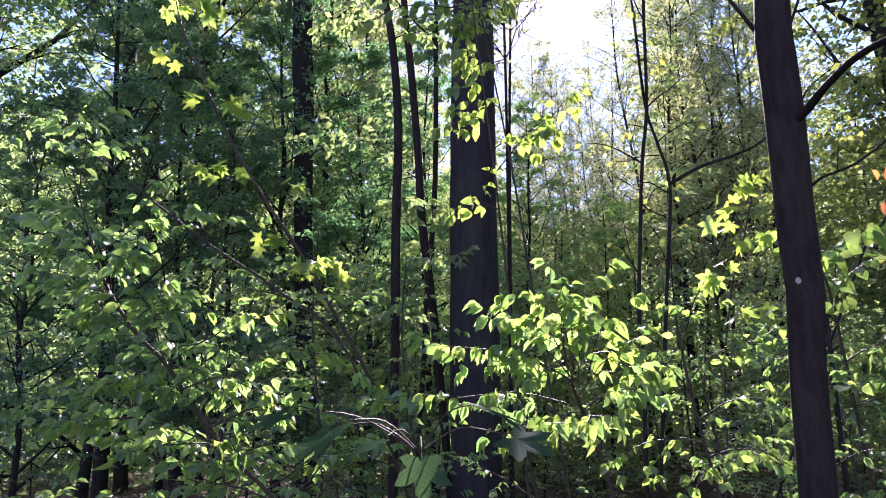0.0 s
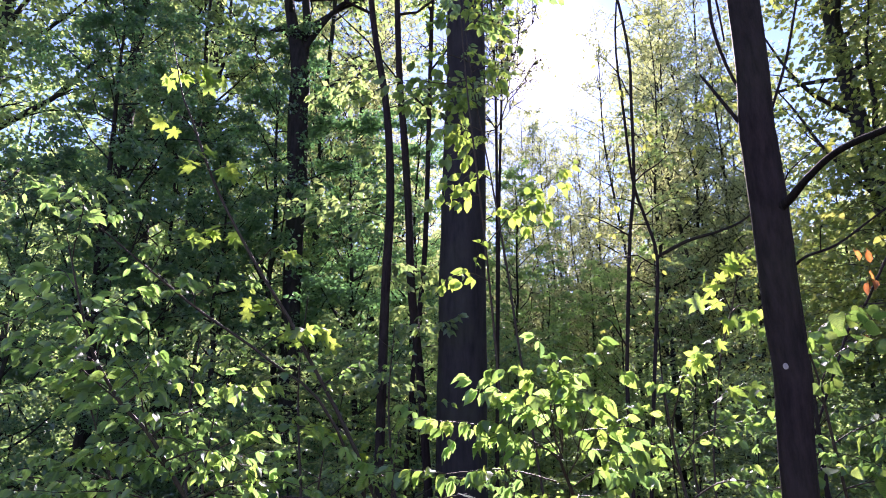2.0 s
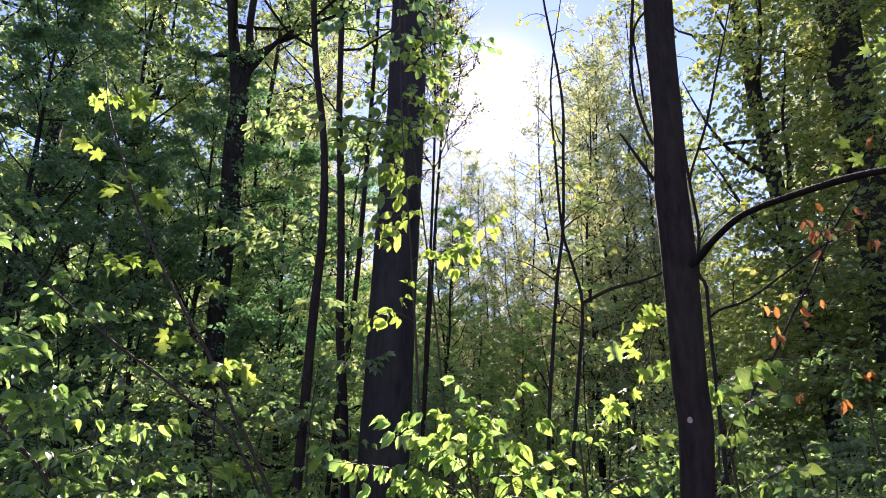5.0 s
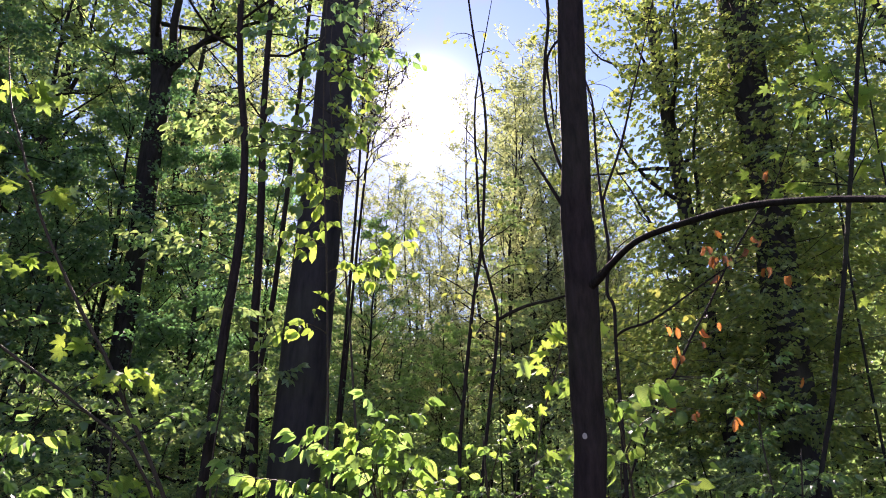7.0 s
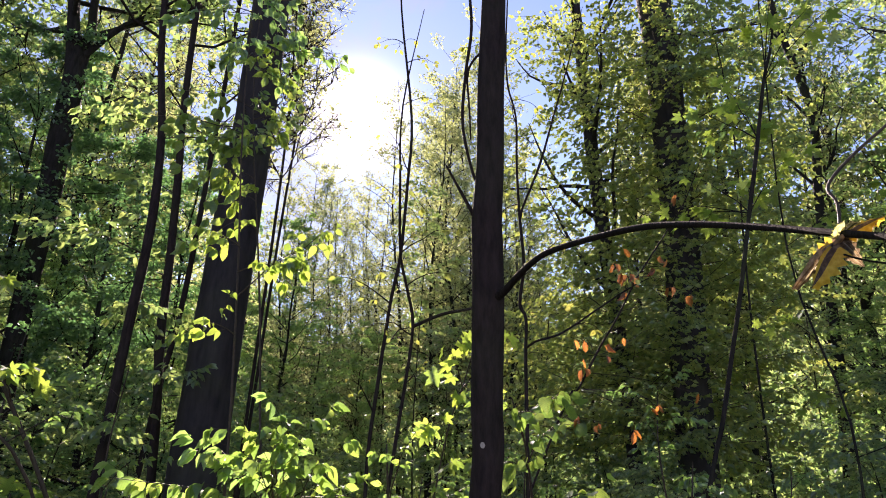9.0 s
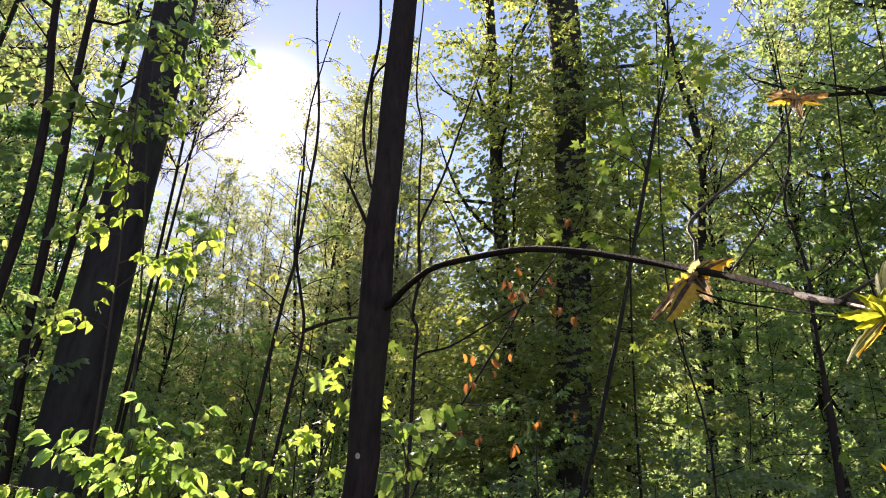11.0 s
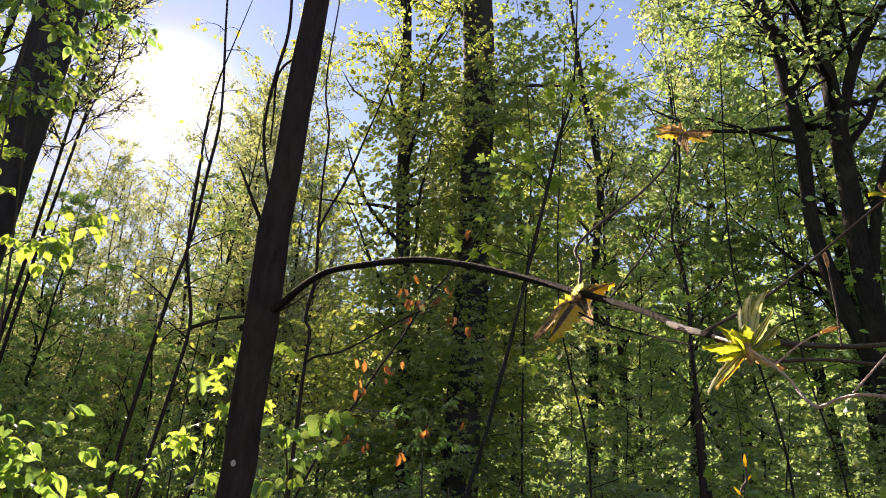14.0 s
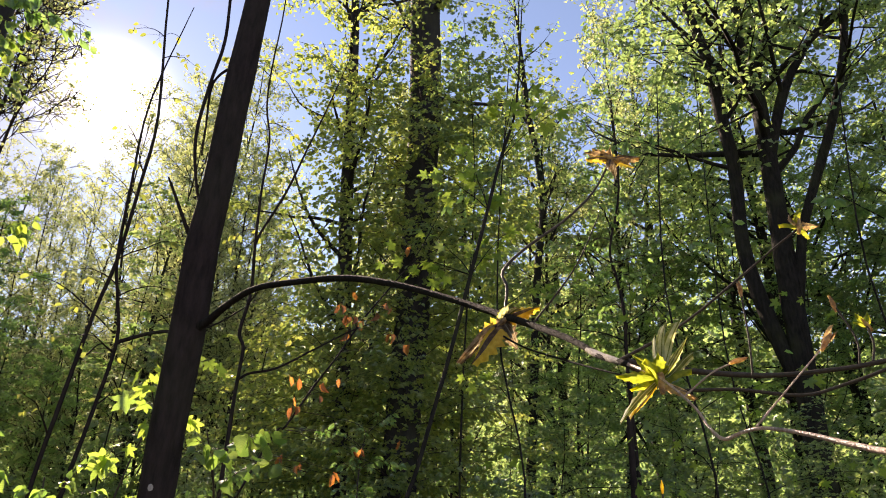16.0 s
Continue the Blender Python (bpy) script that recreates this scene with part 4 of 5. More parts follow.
            for k in range(-4, 5):
                q = k / 4
                edge = jag if abs(k) == 4 else 1.0
                rows.append(mid + sd * (half * q * edge)[:, None] + nrm * ((half * (0.45 if mat in (Fe, Ca) else 0.2) * (k % 2))[:, None] + size * 0.16 * q * q) - d * size * 0.1 * abs(q))
            v = np.array(rows).reshape(-1, 3)
            i_, j_ = np.meshgrid(np.arange(8), np.arange(11), indexing="ij")
            fq = np.stack([i_ * 12 + j_, i_ * 12 + j_ + 1, (i_ + 1) * 12 + j_ + 1, (i_ + 1) * 12 + j_], -1).reshape(-1, 4)
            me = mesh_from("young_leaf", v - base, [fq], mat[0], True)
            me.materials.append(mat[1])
            # dark strips: pleat shade put into colour, with the bronze's own dark ribs
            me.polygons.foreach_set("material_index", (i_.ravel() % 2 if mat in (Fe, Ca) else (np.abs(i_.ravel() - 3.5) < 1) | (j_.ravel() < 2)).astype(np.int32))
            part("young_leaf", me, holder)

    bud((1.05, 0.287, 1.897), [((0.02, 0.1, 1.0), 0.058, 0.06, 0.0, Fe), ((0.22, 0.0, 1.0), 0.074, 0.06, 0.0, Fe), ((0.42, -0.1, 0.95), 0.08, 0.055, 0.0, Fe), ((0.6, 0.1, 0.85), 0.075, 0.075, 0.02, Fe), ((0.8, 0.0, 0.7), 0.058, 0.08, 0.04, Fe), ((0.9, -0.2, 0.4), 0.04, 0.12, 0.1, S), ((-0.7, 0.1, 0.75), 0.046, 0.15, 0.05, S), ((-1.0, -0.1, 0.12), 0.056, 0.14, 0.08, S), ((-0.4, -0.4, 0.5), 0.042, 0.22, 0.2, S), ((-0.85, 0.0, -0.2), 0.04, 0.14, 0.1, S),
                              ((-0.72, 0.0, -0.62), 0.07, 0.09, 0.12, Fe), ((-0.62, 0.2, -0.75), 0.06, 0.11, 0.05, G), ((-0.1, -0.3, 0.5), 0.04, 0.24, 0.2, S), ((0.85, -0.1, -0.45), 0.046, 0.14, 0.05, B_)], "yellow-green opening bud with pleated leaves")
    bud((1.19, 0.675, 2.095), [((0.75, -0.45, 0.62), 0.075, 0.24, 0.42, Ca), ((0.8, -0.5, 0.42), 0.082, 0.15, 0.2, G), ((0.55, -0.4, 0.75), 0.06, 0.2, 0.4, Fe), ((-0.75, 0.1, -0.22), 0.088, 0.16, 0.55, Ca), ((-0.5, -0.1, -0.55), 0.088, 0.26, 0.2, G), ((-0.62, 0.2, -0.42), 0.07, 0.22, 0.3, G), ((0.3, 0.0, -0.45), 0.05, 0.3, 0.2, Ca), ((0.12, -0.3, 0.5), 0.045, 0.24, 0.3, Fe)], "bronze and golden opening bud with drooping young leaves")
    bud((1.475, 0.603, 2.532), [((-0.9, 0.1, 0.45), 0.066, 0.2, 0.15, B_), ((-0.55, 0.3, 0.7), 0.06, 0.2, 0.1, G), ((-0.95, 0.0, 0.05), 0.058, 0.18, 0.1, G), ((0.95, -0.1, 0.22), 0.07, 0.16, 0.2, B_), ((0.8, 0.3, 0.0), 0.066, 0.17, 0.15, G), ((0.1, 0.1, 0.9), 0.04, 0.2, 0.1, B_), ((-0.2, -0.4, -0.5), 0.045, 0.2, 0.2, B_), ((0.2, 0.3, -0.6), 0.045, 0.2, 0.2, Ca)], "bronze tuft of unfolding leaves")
    bud((1.189, 0.149, 2.096), [((0.2, 0, 0.9), 0.03, 0.18, 0.1, S), ((-0.7, 0.2, 0.3), 0.026, 0.2, 0.2, S), ((0.8, 0, 0.2), 0.028, 0.2, 0.2, B_), ((-0.2, 0.3, 0.9), 0.025, 0.2, 0.1, B_), ((0.5, 0.2, -0.4), 0.022, 0.2, 0.1, S)], "small yellow-green opening bud", 0.012)
    bud((1.232, 0.257, 2.052), [((0, 0, 1), 0.012, 0.2, 0, B_), ((-0.3, 0, 0.9), 0.011, 0.2, 0, B_)], "closed brown bud", 0.012)
    bud((1.027, 0.093, 1.895), [((0.55, 0, 0.8), 0.022, 0.14, 0, B_), ((0.75, 0, 0.6), 0.018, 0.14, 0, B_)], "closed pinkish bud", 0.011)
    bud((1.298, 0.132, 1.985), [((-0.5, 0, 0.8), 0.022, 0.2, 0.1, S), ((0.2, 0, 0.9), 0.022, 0.2, 0.1, S), ((-0.8, 0, 0.3), 0.018, 0.2, 0.1, S)], "small green opening bud", 0.01)
    bud((1.289, 0.163, 2.02), [((-0.2, 0, 0.9), 0.013, 0.2, 0, B_)], "closed brown bud", 0.012)
    bud((1.062, 0.197, 1.904), [((0.9, 0, 0.3), 0.013, 0.18, 0, B_)], "closed brown bud", 0.011)


near_tree()


def budding_seedling():
    """A thin upright shoot with closed tawny buds."""
    rng = np.random.default_rng(43)
    stem = rooted([(1.335, 0.505, 1.2, 0.0032), (1.33, 0.495, 1.5, 0.0028), (1.322, 0.487, 1.72, 0.0022), (1.322, 0.483, 1.765, 0.002), (1.330, 0.477, 1.78, 0.0018), (1.328, 0.474, 1.80, 0.0012)], 0.2)
    base = stem[0][:3].copy()
    root = thing("maple_seedling", base, "thin upright tawny shoot with closed buds", "seedling")
    g = Geo()
    g.add(*tube(curve_through(stem, 5), 7, 0.03, rng))
    part("stem", g.mesh("stem", BARK_TWIG, base=base), root)
    for a, way, size in (((1.328, 0.474, 1.80), (0.05, 0.0, 1.0), 0.02), ((1.322, 0.483, 1.757), (-0.55, 0.3, 0.75), 0.017), ((1.330, 0.477, 1.78), (0.6, -0.4, 0.7), 0.011)):
        a, way = np.array(a), unit(way)
        bg = Geo()
        bg.add(*tube(curve_through([[*a, 0.0012], [*(a + way * size * 0.35), size * 0.13], [*(a + way * size * 0.7), size * 0.1], [*(a + way * size), 0.0005]], 4), 7))
        part("bud", bg.mesh("bud", GOLD_LEAF, base=base), root, "closed tawny bud")


budding_seedling()

# ---- young growth round the near tree ----
# wavy stem just behind it
T11 = rooted(farther([(1.64, 2.89, 1.945, 0.0132), (1.645, 2.888, 2.387, 0.01188), (1.652, 2.885, 2.60, 0.01122), (1.627, 2.897, 2.682, 0.01155), (1.651, 2.885, 2.887, 0.01122), (1.639, 2.89, 3.13, 0.01056), (1.632, 2.894, 3.455, 0.00858), (1.635, 2.892, 3.77, 0.00792), (1.598, 2.909, 3.99, 0.00726), (1.593, 2.91, 4.26, 0.0066), (1.61, 2.9, 4.78, 0.00528), (1.6, 2.95, 5.6, 0.00264)], 1.34), 0.3)
sapling(R, "beech_sapling", "wavy grey sapling stem with few leaves", [T11, *[farther(r, 1.34) for r in ([(1.645, 2.87, 2.45, 0.009), (1.66, 2.79, 2.466, 0.008), (1.758, 2.725, 2.497, 0.0075), (1.907, 2.647, 2.605, 0.0065), (2.037, 2.569, 2.70, 0.005), (2.125, 2.512, 2.75, 0.003)],
        [(1.64, 2.89, 3.15, 0.01), (1.66, 2.882, 3.228, 0.009), (1.749, 2.841, 3.478, 0.009), (1.827, 2.803, 3.78, 0.0075), (1.889, 2.77, 4.02, 0.006), (2.0, 2.7, 4.5, 0.002)])]],
        [], LEAF_YELLOW, 60, 0.062, 0.2, rest=YELLOW_LEAF, mat=BARK_YOUNG, bushy=[(1, 5, 0.35, 0.3), (0, 6, 0.5, 0.45)], twigs=2)

T12 = rooted(farther([(1.675, 2.655, 2.07, 0.007), (1.763, 2.611, 2.215, 0.007), (1.853, 2.563, 2.394, 0.0075), (1.928, 2.519, 2.529, 0.0065), (2.024, 2.459, 2.727, 0.0065), (2.146, 2.375, 2.937, 0.005), (2.229, 2.314, 3.093, 0.0035), (2.35, 2.25, 3.4, 0.002)], 1.42), 0.2)


def dry_leaved_sapling():
    """The slanting twig that kept last year's rusty leaves."""
    rng = np.random.default_rng(31)
    base = T12[0][:3].copy()
    root = thing("beech_sapling", base, "slanting beech sapling keeping rust-orange dry leaves", "sapling")
    g = Geo()
    g.add(*tube(curve_through(T12, 5), 7, 0.02, rng))
    part("stem", g.mesh("stem", BARK_YOUNG, base=base), root)
    rust = Leaves()

    def twiglet(rows):
        tg = Geo()
        tg.add(*tube(rows, 4))
        part("twig", tg.mesh("twig", BARK_TWIG, base=base), root)

    spots = farther([(2.02, 2.46, 2.83), (2.05, 2.44, 2.80), (1.99, 2.5, 2.78), (1.94, 2.52, 2.72), (1.86, 2.55, 2.74), (1.88, 2.56, 2.66), (1.80, 2.60, 2.42), (1.78, 2.60, 2.36), (1.70, 2.64, 2.43), (1.86, 2.56, 2.44), (1.68, 2.66, 2.30), (2.09, 2.41, 2.17), (1.96, 2.50, 2.14), (1.86, 2.56, 2.03), (1.73, 2.63, 2.06), (1.92, 2.52, 2.12), (2.04, 2.46, 2.67), (2.12, 2.40, 2.62), (2.10, 2.4, 3.12)], 1.42) + np.array([0.12, -0.11, 0.0])
    spots = np.vstack([spots, [(2.42, 3.73, 2.77), (2.45, 3.24, 3.13), (2.50, 3.20, 3.22), (2.55, 3.25, 3.08), (2.63, 4.10, 2.34), (2.75, 3.6, 3.2), (2.35, 3.5, 2.6)]])
    rows = curve_through(T12, 5)
    for s in spots:
        s = np.array(s)
        q = rows[np.argmin(np.linalg.norm(rows[:, :3] - s, axis=1) + 0.3 * np.abs(rows[:, 2] - s[2] + 0.1))]
        tw = curve_through([[*q[:3], 0.0022], [*(q[:3] * 0.5 + s * 0.5 + UP * 0.03), 0.0016], [*(s + UP * 0.012), 0.001]], 4)
        twiglet(tw)
        for _ in range(int(rng.integers(1, 3))):
            rust.put(s + rng.normal(0, 0.008, 3), unit(np.r_[rng.normal(0, 0.35, 2), -1]), unit(np.r_[rng.normal(0, 1, 2), 0.2]), rng.uniform(0.06, 0.09))
    for k in range(9):
        q = rows[int(rng.integers(6, len(rows)))]
        twiglet(wander(rng, q[:3], unit(rng.normal(0, 1, 3) * [1, 1, 0.4] + [0.6, -0.3, 0.1]), rng.uniform(0.2, 0.6), 6, 0.0022, 0.0008, 0.15, 0.0))
    leaf_parts(rust, LEAF_RUST, root, base, 60, rng, "dry_leaf")


dry_leaved_sapling()

# tall slanting maple sapling
T10 = rooted(farther([(2.50, 2.70, 1.85, 0.01088), (2.565, 2.65, 2.1, 0.01125), (2.633, 2.60, 2.42, 0.0111), (2.695, 2.55, 2.72, 0.01088), (2.772, 2.47, 3.18, 0.01088), (2.845, 2.40, 3.6, 0.0105), (2.90, 2.34, 3.95, 0.009), (2.98, 2.27, 4.35, 0.00675), (3.0, 2.2, 5.2, 0.003)], 1.2), 0.3)
T10[:, 3] *= 1.25
S7 = [((3.30, 2.98, 3.49), p) for p in ((3.27, 3.46, 3.97), (3.10, 3.72, 3.76), (3.27, 3.63, 3.68), (3.62, 3.16, 3.94), (3.79, 2.92, 4.02))] + [((3.38, 2.89, 3.99), p) for p in ((3.15, 3.28, 4.36), (3.28, 3.04, 4.51), (3.40, 3.05, 4.37), (3.56, 3.03, 4.20), (3.35, 3.23, 4.21))] + [((3.45, 2.82, 4.41), p) for p in ((3.32, 2.41, 5.05), (3.56, 2.44, 4.79), (3.74, 2.19, 4.80))]
sapling(R, "maple_sapling", "tall slanting maple sapling with lobed yellow-green leaves", [T10], S7, LEAF_MAPLE, 150, 0.12, 0.2, mat=BARK_OLD, twig=0.14, twigs=2, category="sapling")
# another, further round, under the many-stemmed tree
for foot, top_, n in (((4.1, 1.9), 4.9, 12), ((4.6, 0.9), 4.6, 12), ((3.6, 2.9), 5.4, 10), ((5.4, 2.2), 6.0, 14)):
    st = rooted([(foot[0], foot[1], 1.2, 0.008), (foot[0] + 0.09, foot[1], 2.2, 0.007), (foot[0] - 0.05, foot[1] + 0.08, 3.3, 0.006), (foot[0] + 0.05, foot[1], top_, 0.004)], 0.3)
    sapling(R, "maple_sapling", "slender maple sapling in open yellow-green leaf", [st], [], LEAF_MAPLE, 120, 0.085, 0.15, rest=BEECH_LEAF, mat=BARK_OLD, bushy=[(0, n, 0.9, 0.4)], twigs=3)
T14 = rooted([(6.17, 3.72, 3.26, 0.019), (6.185, 3.70, 4.08, 0.017), (6.16, 3.74, 4.53, 0.015), (6.14, 3.77, 4.87, 0.013), (6.23, 3.64, 5.6, 0.012), (6.2, 3.6, 6.8, 0.005)], 0.3)
sapling(R, "beech_sapling", "dark upright sapling among dense leaves", [T14], [], LEAF_BEECH, 40, 0.08, 0.11, mat=BARK_YOUNG, bushy=[(0, 16, 1.0, 0.3)])
# broken stub
g = Geo()
g.add(*tube(curve_through(rooted([(4.49, 2.644, 2.2, 0.022), (4.495, 2.635, 2.62, 0.019), (4.50, 2.63, 2.68, 0.012)], 0.3), 4), 9, 0.04, R))
tagged(new("dead_stem", g.mesh("dead_stem", BARK_YOUNG)), "broken dark dead stem standing upright", "dead stem")

# low spray in front of the thick trunk
T17 = rooted(farther([(0.69, 2.80, 1.0, 0.011), (0.67, 2.80, 1.175, 0.0105), (0.618, 2.79, 1.346, 0.01), (0.56, 2.74, 1.50, 0.009), (0.50, 2.6, 1.62, 0.006), (0.45, 2.4, 1.78, 0.003)], 1.25, 0.04), 0.3)
S1 = [farther(pair, 1.25, 0.04) for pair in (((0.5, 2.5, 1.60), (-0.05, 2.42, 1.74)), ((0.5, 2.5, 1.62), (0.44, 2.3, 1.90)), ((0.48, 2.55, 1.52), (-0.18, 2.42, 1.55)), ((0.5, 2.5, 1.58), (0.22, 2.35, 1.66)), ((0.55, 2.6, 1.5), (0.78, 2.45, 1.54)),
      ((0.5, 2.5, 1.6), (0.2, 2.5, 1.84)), ((0.6, 2.7, 1.4), (0.25, 2.4, 1.40)), ((0.6, 2.7, 1.4), (0.5, 2.3, 1.46)), ((0.55, 2.5, 1.6), (0.6, 2.3, 1.80)), ((0.5, 2.5, 1.6), (0.35, 2.4, 1.82)), ((0.52, 2.5, 1.55), (0.7, 2.4, 1.68)), ((0.5, 2.5, 1.62), (0.5, 2.45, 1.94)))]
sapling(R, "beech_sapling", "low beech sapling in bright translucent fresh leaf", [T17], S1, LEAF_BEECH, 300, 0.09, 0.058, twig=0.24, twigs=5, droop=0.85, split=True)
T17B = rooted([(1.137, 3.0, 1.141, 0.0075), (1.089, 3.02, 1.413, 0.007), (1.05, 3.03, 1.70, 0.006), (1.02, 3.0, 1.98, 0.003)], 0.3)
S2 = [((1.07, 3.02, 1.55), (0.75, 2.8, 1.75)), ((1.05, 3.03, 1.7), (1.05, 2.8, 1.95)), ((1.08, 3.0, 1.45), (1.35, 2.8, 1.5)), ((1.1, 3.0, 1.35), (0.65, 2.85, 1.3)), ((1.1, 3.0, 1.3), (1.4, 2.8, 1.25)), ((1.06, 3.0, 1.62), (1.32, 2.85, 1.75)), ((1.12, 3.0, 1.2), (0.9, 2.7, 1.2))]
sapling(R, "beech_sapling", "low beech sapling with sunlit leaves", [T17B], S2, LEAF_BEECH, 280, 0.056, 0.044, twig=0.22, twigs=4, droop=0.45, split=True)
T18 = rooted(farther([(1.0, 2.42, 1.4, 0.005), (1.017, 2.411, 1.67, 0.0045), (1.073, 2.388, 1.98, 0.004), (1.123, 2.367, 2.14, 0.004), (1.176, 2.343, 2.34, 0.002)], 1.42), 0.3)
S3 = [farther(pair, 1.42) for pair in (((1.12, 2.37, 2.14), (1.02, 2.3, 2.26)), ((1.15, 2.35, 2.26), (1.18, 2.25, 2.34)), ((1.1, 2.38, 2.08), (1.15, 2.28, 2.12)), ((1.07, 2.39, 2.0), (0.98, 2.32, 1.98)), ((1.03, 2.41, 1.8), (1.12, 2.3, 1.84)))]
sapling(R, "maple_sapling", "thin maple sapling with soft lobed yellow-green leaves", [T18], S3, LEAF_MAPLE, 60, 0.115, 0.10, twig=0.14, twigs=2, droop=1.0, split=True)
T19 = rooted(farther([(1.5, 2.5, 1.3, 0.008), (1.45, 2.45, 1.6, 0.007), (1.38, 2.36, 1.85, 0.005), (1.30, 2.3, 2.02, 0.003)], 1.32, 0.1), 0.3)
S4 = [farther(pair, 1.32, 0.1) for pair in (((1.38, 2.36, 1.85), (1.22, 2.2, 1.98)), ((1.4, 2.38, 1.8), (1.5, 2.2, 1.92)), ((1.36, 2.35, 1.9), (1.42, 2.15, 2.0)), ((1.42, 2.4, 1.72), (1.2, 2.2, 1.76)), ((1.45, 2.45, 1.6), (1.7, 2.3, 1.66)), ((1.46, 2.46, 1.5), (1.25, 2.3, 1.46)), ((1.47, 2.46, 1.45), (1.7, 2.3, 1.42)))]
sapling(R, "linden_sapling", "linden sapling with lit leaves beside the near trunk", [T19], S4, LEAF_LINDEN, 140, 0.1, 0.08, twig=0.18, twigs=3, droop=0.8, split=True)

# shrubs low on the right-hand side of the near tree
for x, y, h, n, s in ((1.75, 3.3, 1.75, 14, 0.07), (2.2, 3.0, 1.75, 14, 0.07), (2.9, 3.3, 2.0, 16, 0.07), (1.5, 4.0, 1.9, 16, 0.07), (2.3, 4.2, 2.2, 18, 0.07), (3.3, 4.1, 2.6, 20, 0.075), (3.7, 3.4, 2.0, 16, 0.07)):
    st = rooted([(x, y, 0.5, 0.011), (x + 0.04, y - 0.03, 1.0, 0.009), (x - 0.03, y + 0.02, h * 0.8, 0.006), (x, y, h, 0.003)], 0.3)
    sapling(R, "beech_sapling", "low leafy beech sapling in dappled light", [st], [], LEAF_BEECH, 80, s * 0.78, 0.047, bushy=[(0, n, 0.62, 0.15)], twigs=5)

# left-hand shrub
T16 = rooted([(-0.60, 2.9, 1.0, 0.0095), (-0.702, 2.88, 1.196, 0.009), (-0.833, 2.84, 1.334, 0.009), (-0.941, 2.80, 1.47, 0.009), (-1.027, 2.77, 1.606, 0.009), (-1.112, 2.735, 1.741, 0.008), (-1.213, 2.689, 1.853, 0.0075), (-1.315, 2.637, 2.03, 0.0065), (-1.369, 2.608, 2.186, 0.005), (-1.45, 2.55, 2.5, 0.002)], 0.3)
sapling(R, "beech_sapling", "arching beech shrub stem covered in green leaves", [T16], [((-1.2, 2.7, 1.84), (-1.7, 2.6, 2.1)), ((-1.1, 2.74, 1.72), (-0.6, 2.6, 1.9)), ((-1.0, 2.78, 1.58), (-0.45, 2.7, 1.75))], LEAF_BEECH, 300, 0.064, 0.045, bushy=[(0, 24, 0.6, 0.22)], twigs=6, split=True)
T16B = rooted([(-1.182, 3.03, 1.208, 0.007), (-1.253, 3.0, 1.375, 0.007), (-1.322, 2.97, 1.519, 0.006), (-1.357, 2.95, 1.614, 0.005), (-1.5, 2.95, 1.95, 0.003), (-1.62, 2.9, 2.3, 0.002)], 0.3)
sapling(R, "beech_sapling", "low green beech shrub in half shade", [T16B], [], LEAF_BEECH, 200, 0.064, 0.046, bushy=[(0, 18, 0.6, 0.2)], twigs=6, split=True)
T16C = rooted([(-0.55, 3.95, 1.8, 0.009), (-0.933, 3.85, 2.176, 0.008), (-1.296, 3.74, 2.428, 0.0075), (-1.527, 3.645, 2.61, 0.006), (-1.80, 3.51, 2.84, 0.004), (-2.0, 3.4, 3.0, 0.002)], 0.3)
sapling(R, "beech_sapling", "slanting thin beech stem with scattered leaves", [T16C], [], LEAF_BEECH, 150, 0.06, 0.06, bushy=[(0, 14, 0.5, 0.3)], twigs=4)
for x, y, h, n, s in ((-2.05, 2.9, 2.9, 15, 0.07), (-2.5, 3.5, 3.2, 14, 0.07), (-1.1, 3.5, 1.9, 11, 0.07), (-0.55, 3.6, 1.75, 10, 0.067), (-0.2, 4.0, 1.8, 10, 0.067), (-3.1, 3.9, 3.6, 14, 0.07), (-1.5, 4.3, 2.5, 10, 0.07), (-0.95, 4.9, 2.8, 11, 0.067), (-0.3, 4.9, 2.6, 10, 0.067), (0.5, 4.2, 1.7, 10, 0.067)):
    st = rooted([(x, y, 0.5, 0.013), (x + 0.05, y - 0.03, h * 0.4, 0.011), (x - 0.04, y + 0.03, h * 0.75, 0.007), (x, y, h, 0.003)], 0.3)
    sapling(R, "beech_sapling", "bushy young beech in fresh green leaf", [st], [], LEAF_BEECH, 120, s * 0.87, 0.048, bushy=[(0, n, 0.85, 0.15)], twigs=6, droop=0.4, split=True)
# slender maple leaning over them
T15 = rooted([(-0.3, 4.2, 1.3, 0.013), (-0.519, 4.14, 1.795, 0.012), (-0.79, 4.09, 2.277, 0.0115), (-0.892, 4.07, 2.469, 0.0105), (-1.062, 4.02, 2.732, 0.01), (-1.265, 3.96, 3.083, 0.009), (-1.402, 3.91, 3.366, 0.0085), (-1.541, 3.86, 3.725, 0.007), (-1.61, 3.83, 3.90, 0.005), (-1.7, 3.8, 4.3, 0.002)], 0.3)
sapling(R, "maple_sapling", "leaning maple sapling with small lobed leaves", [T15], [], LEAF_MAPLE, 90, 0.12, 0.12, bushy=[(0, 11, 0.4, 0.3)], twigs=2)

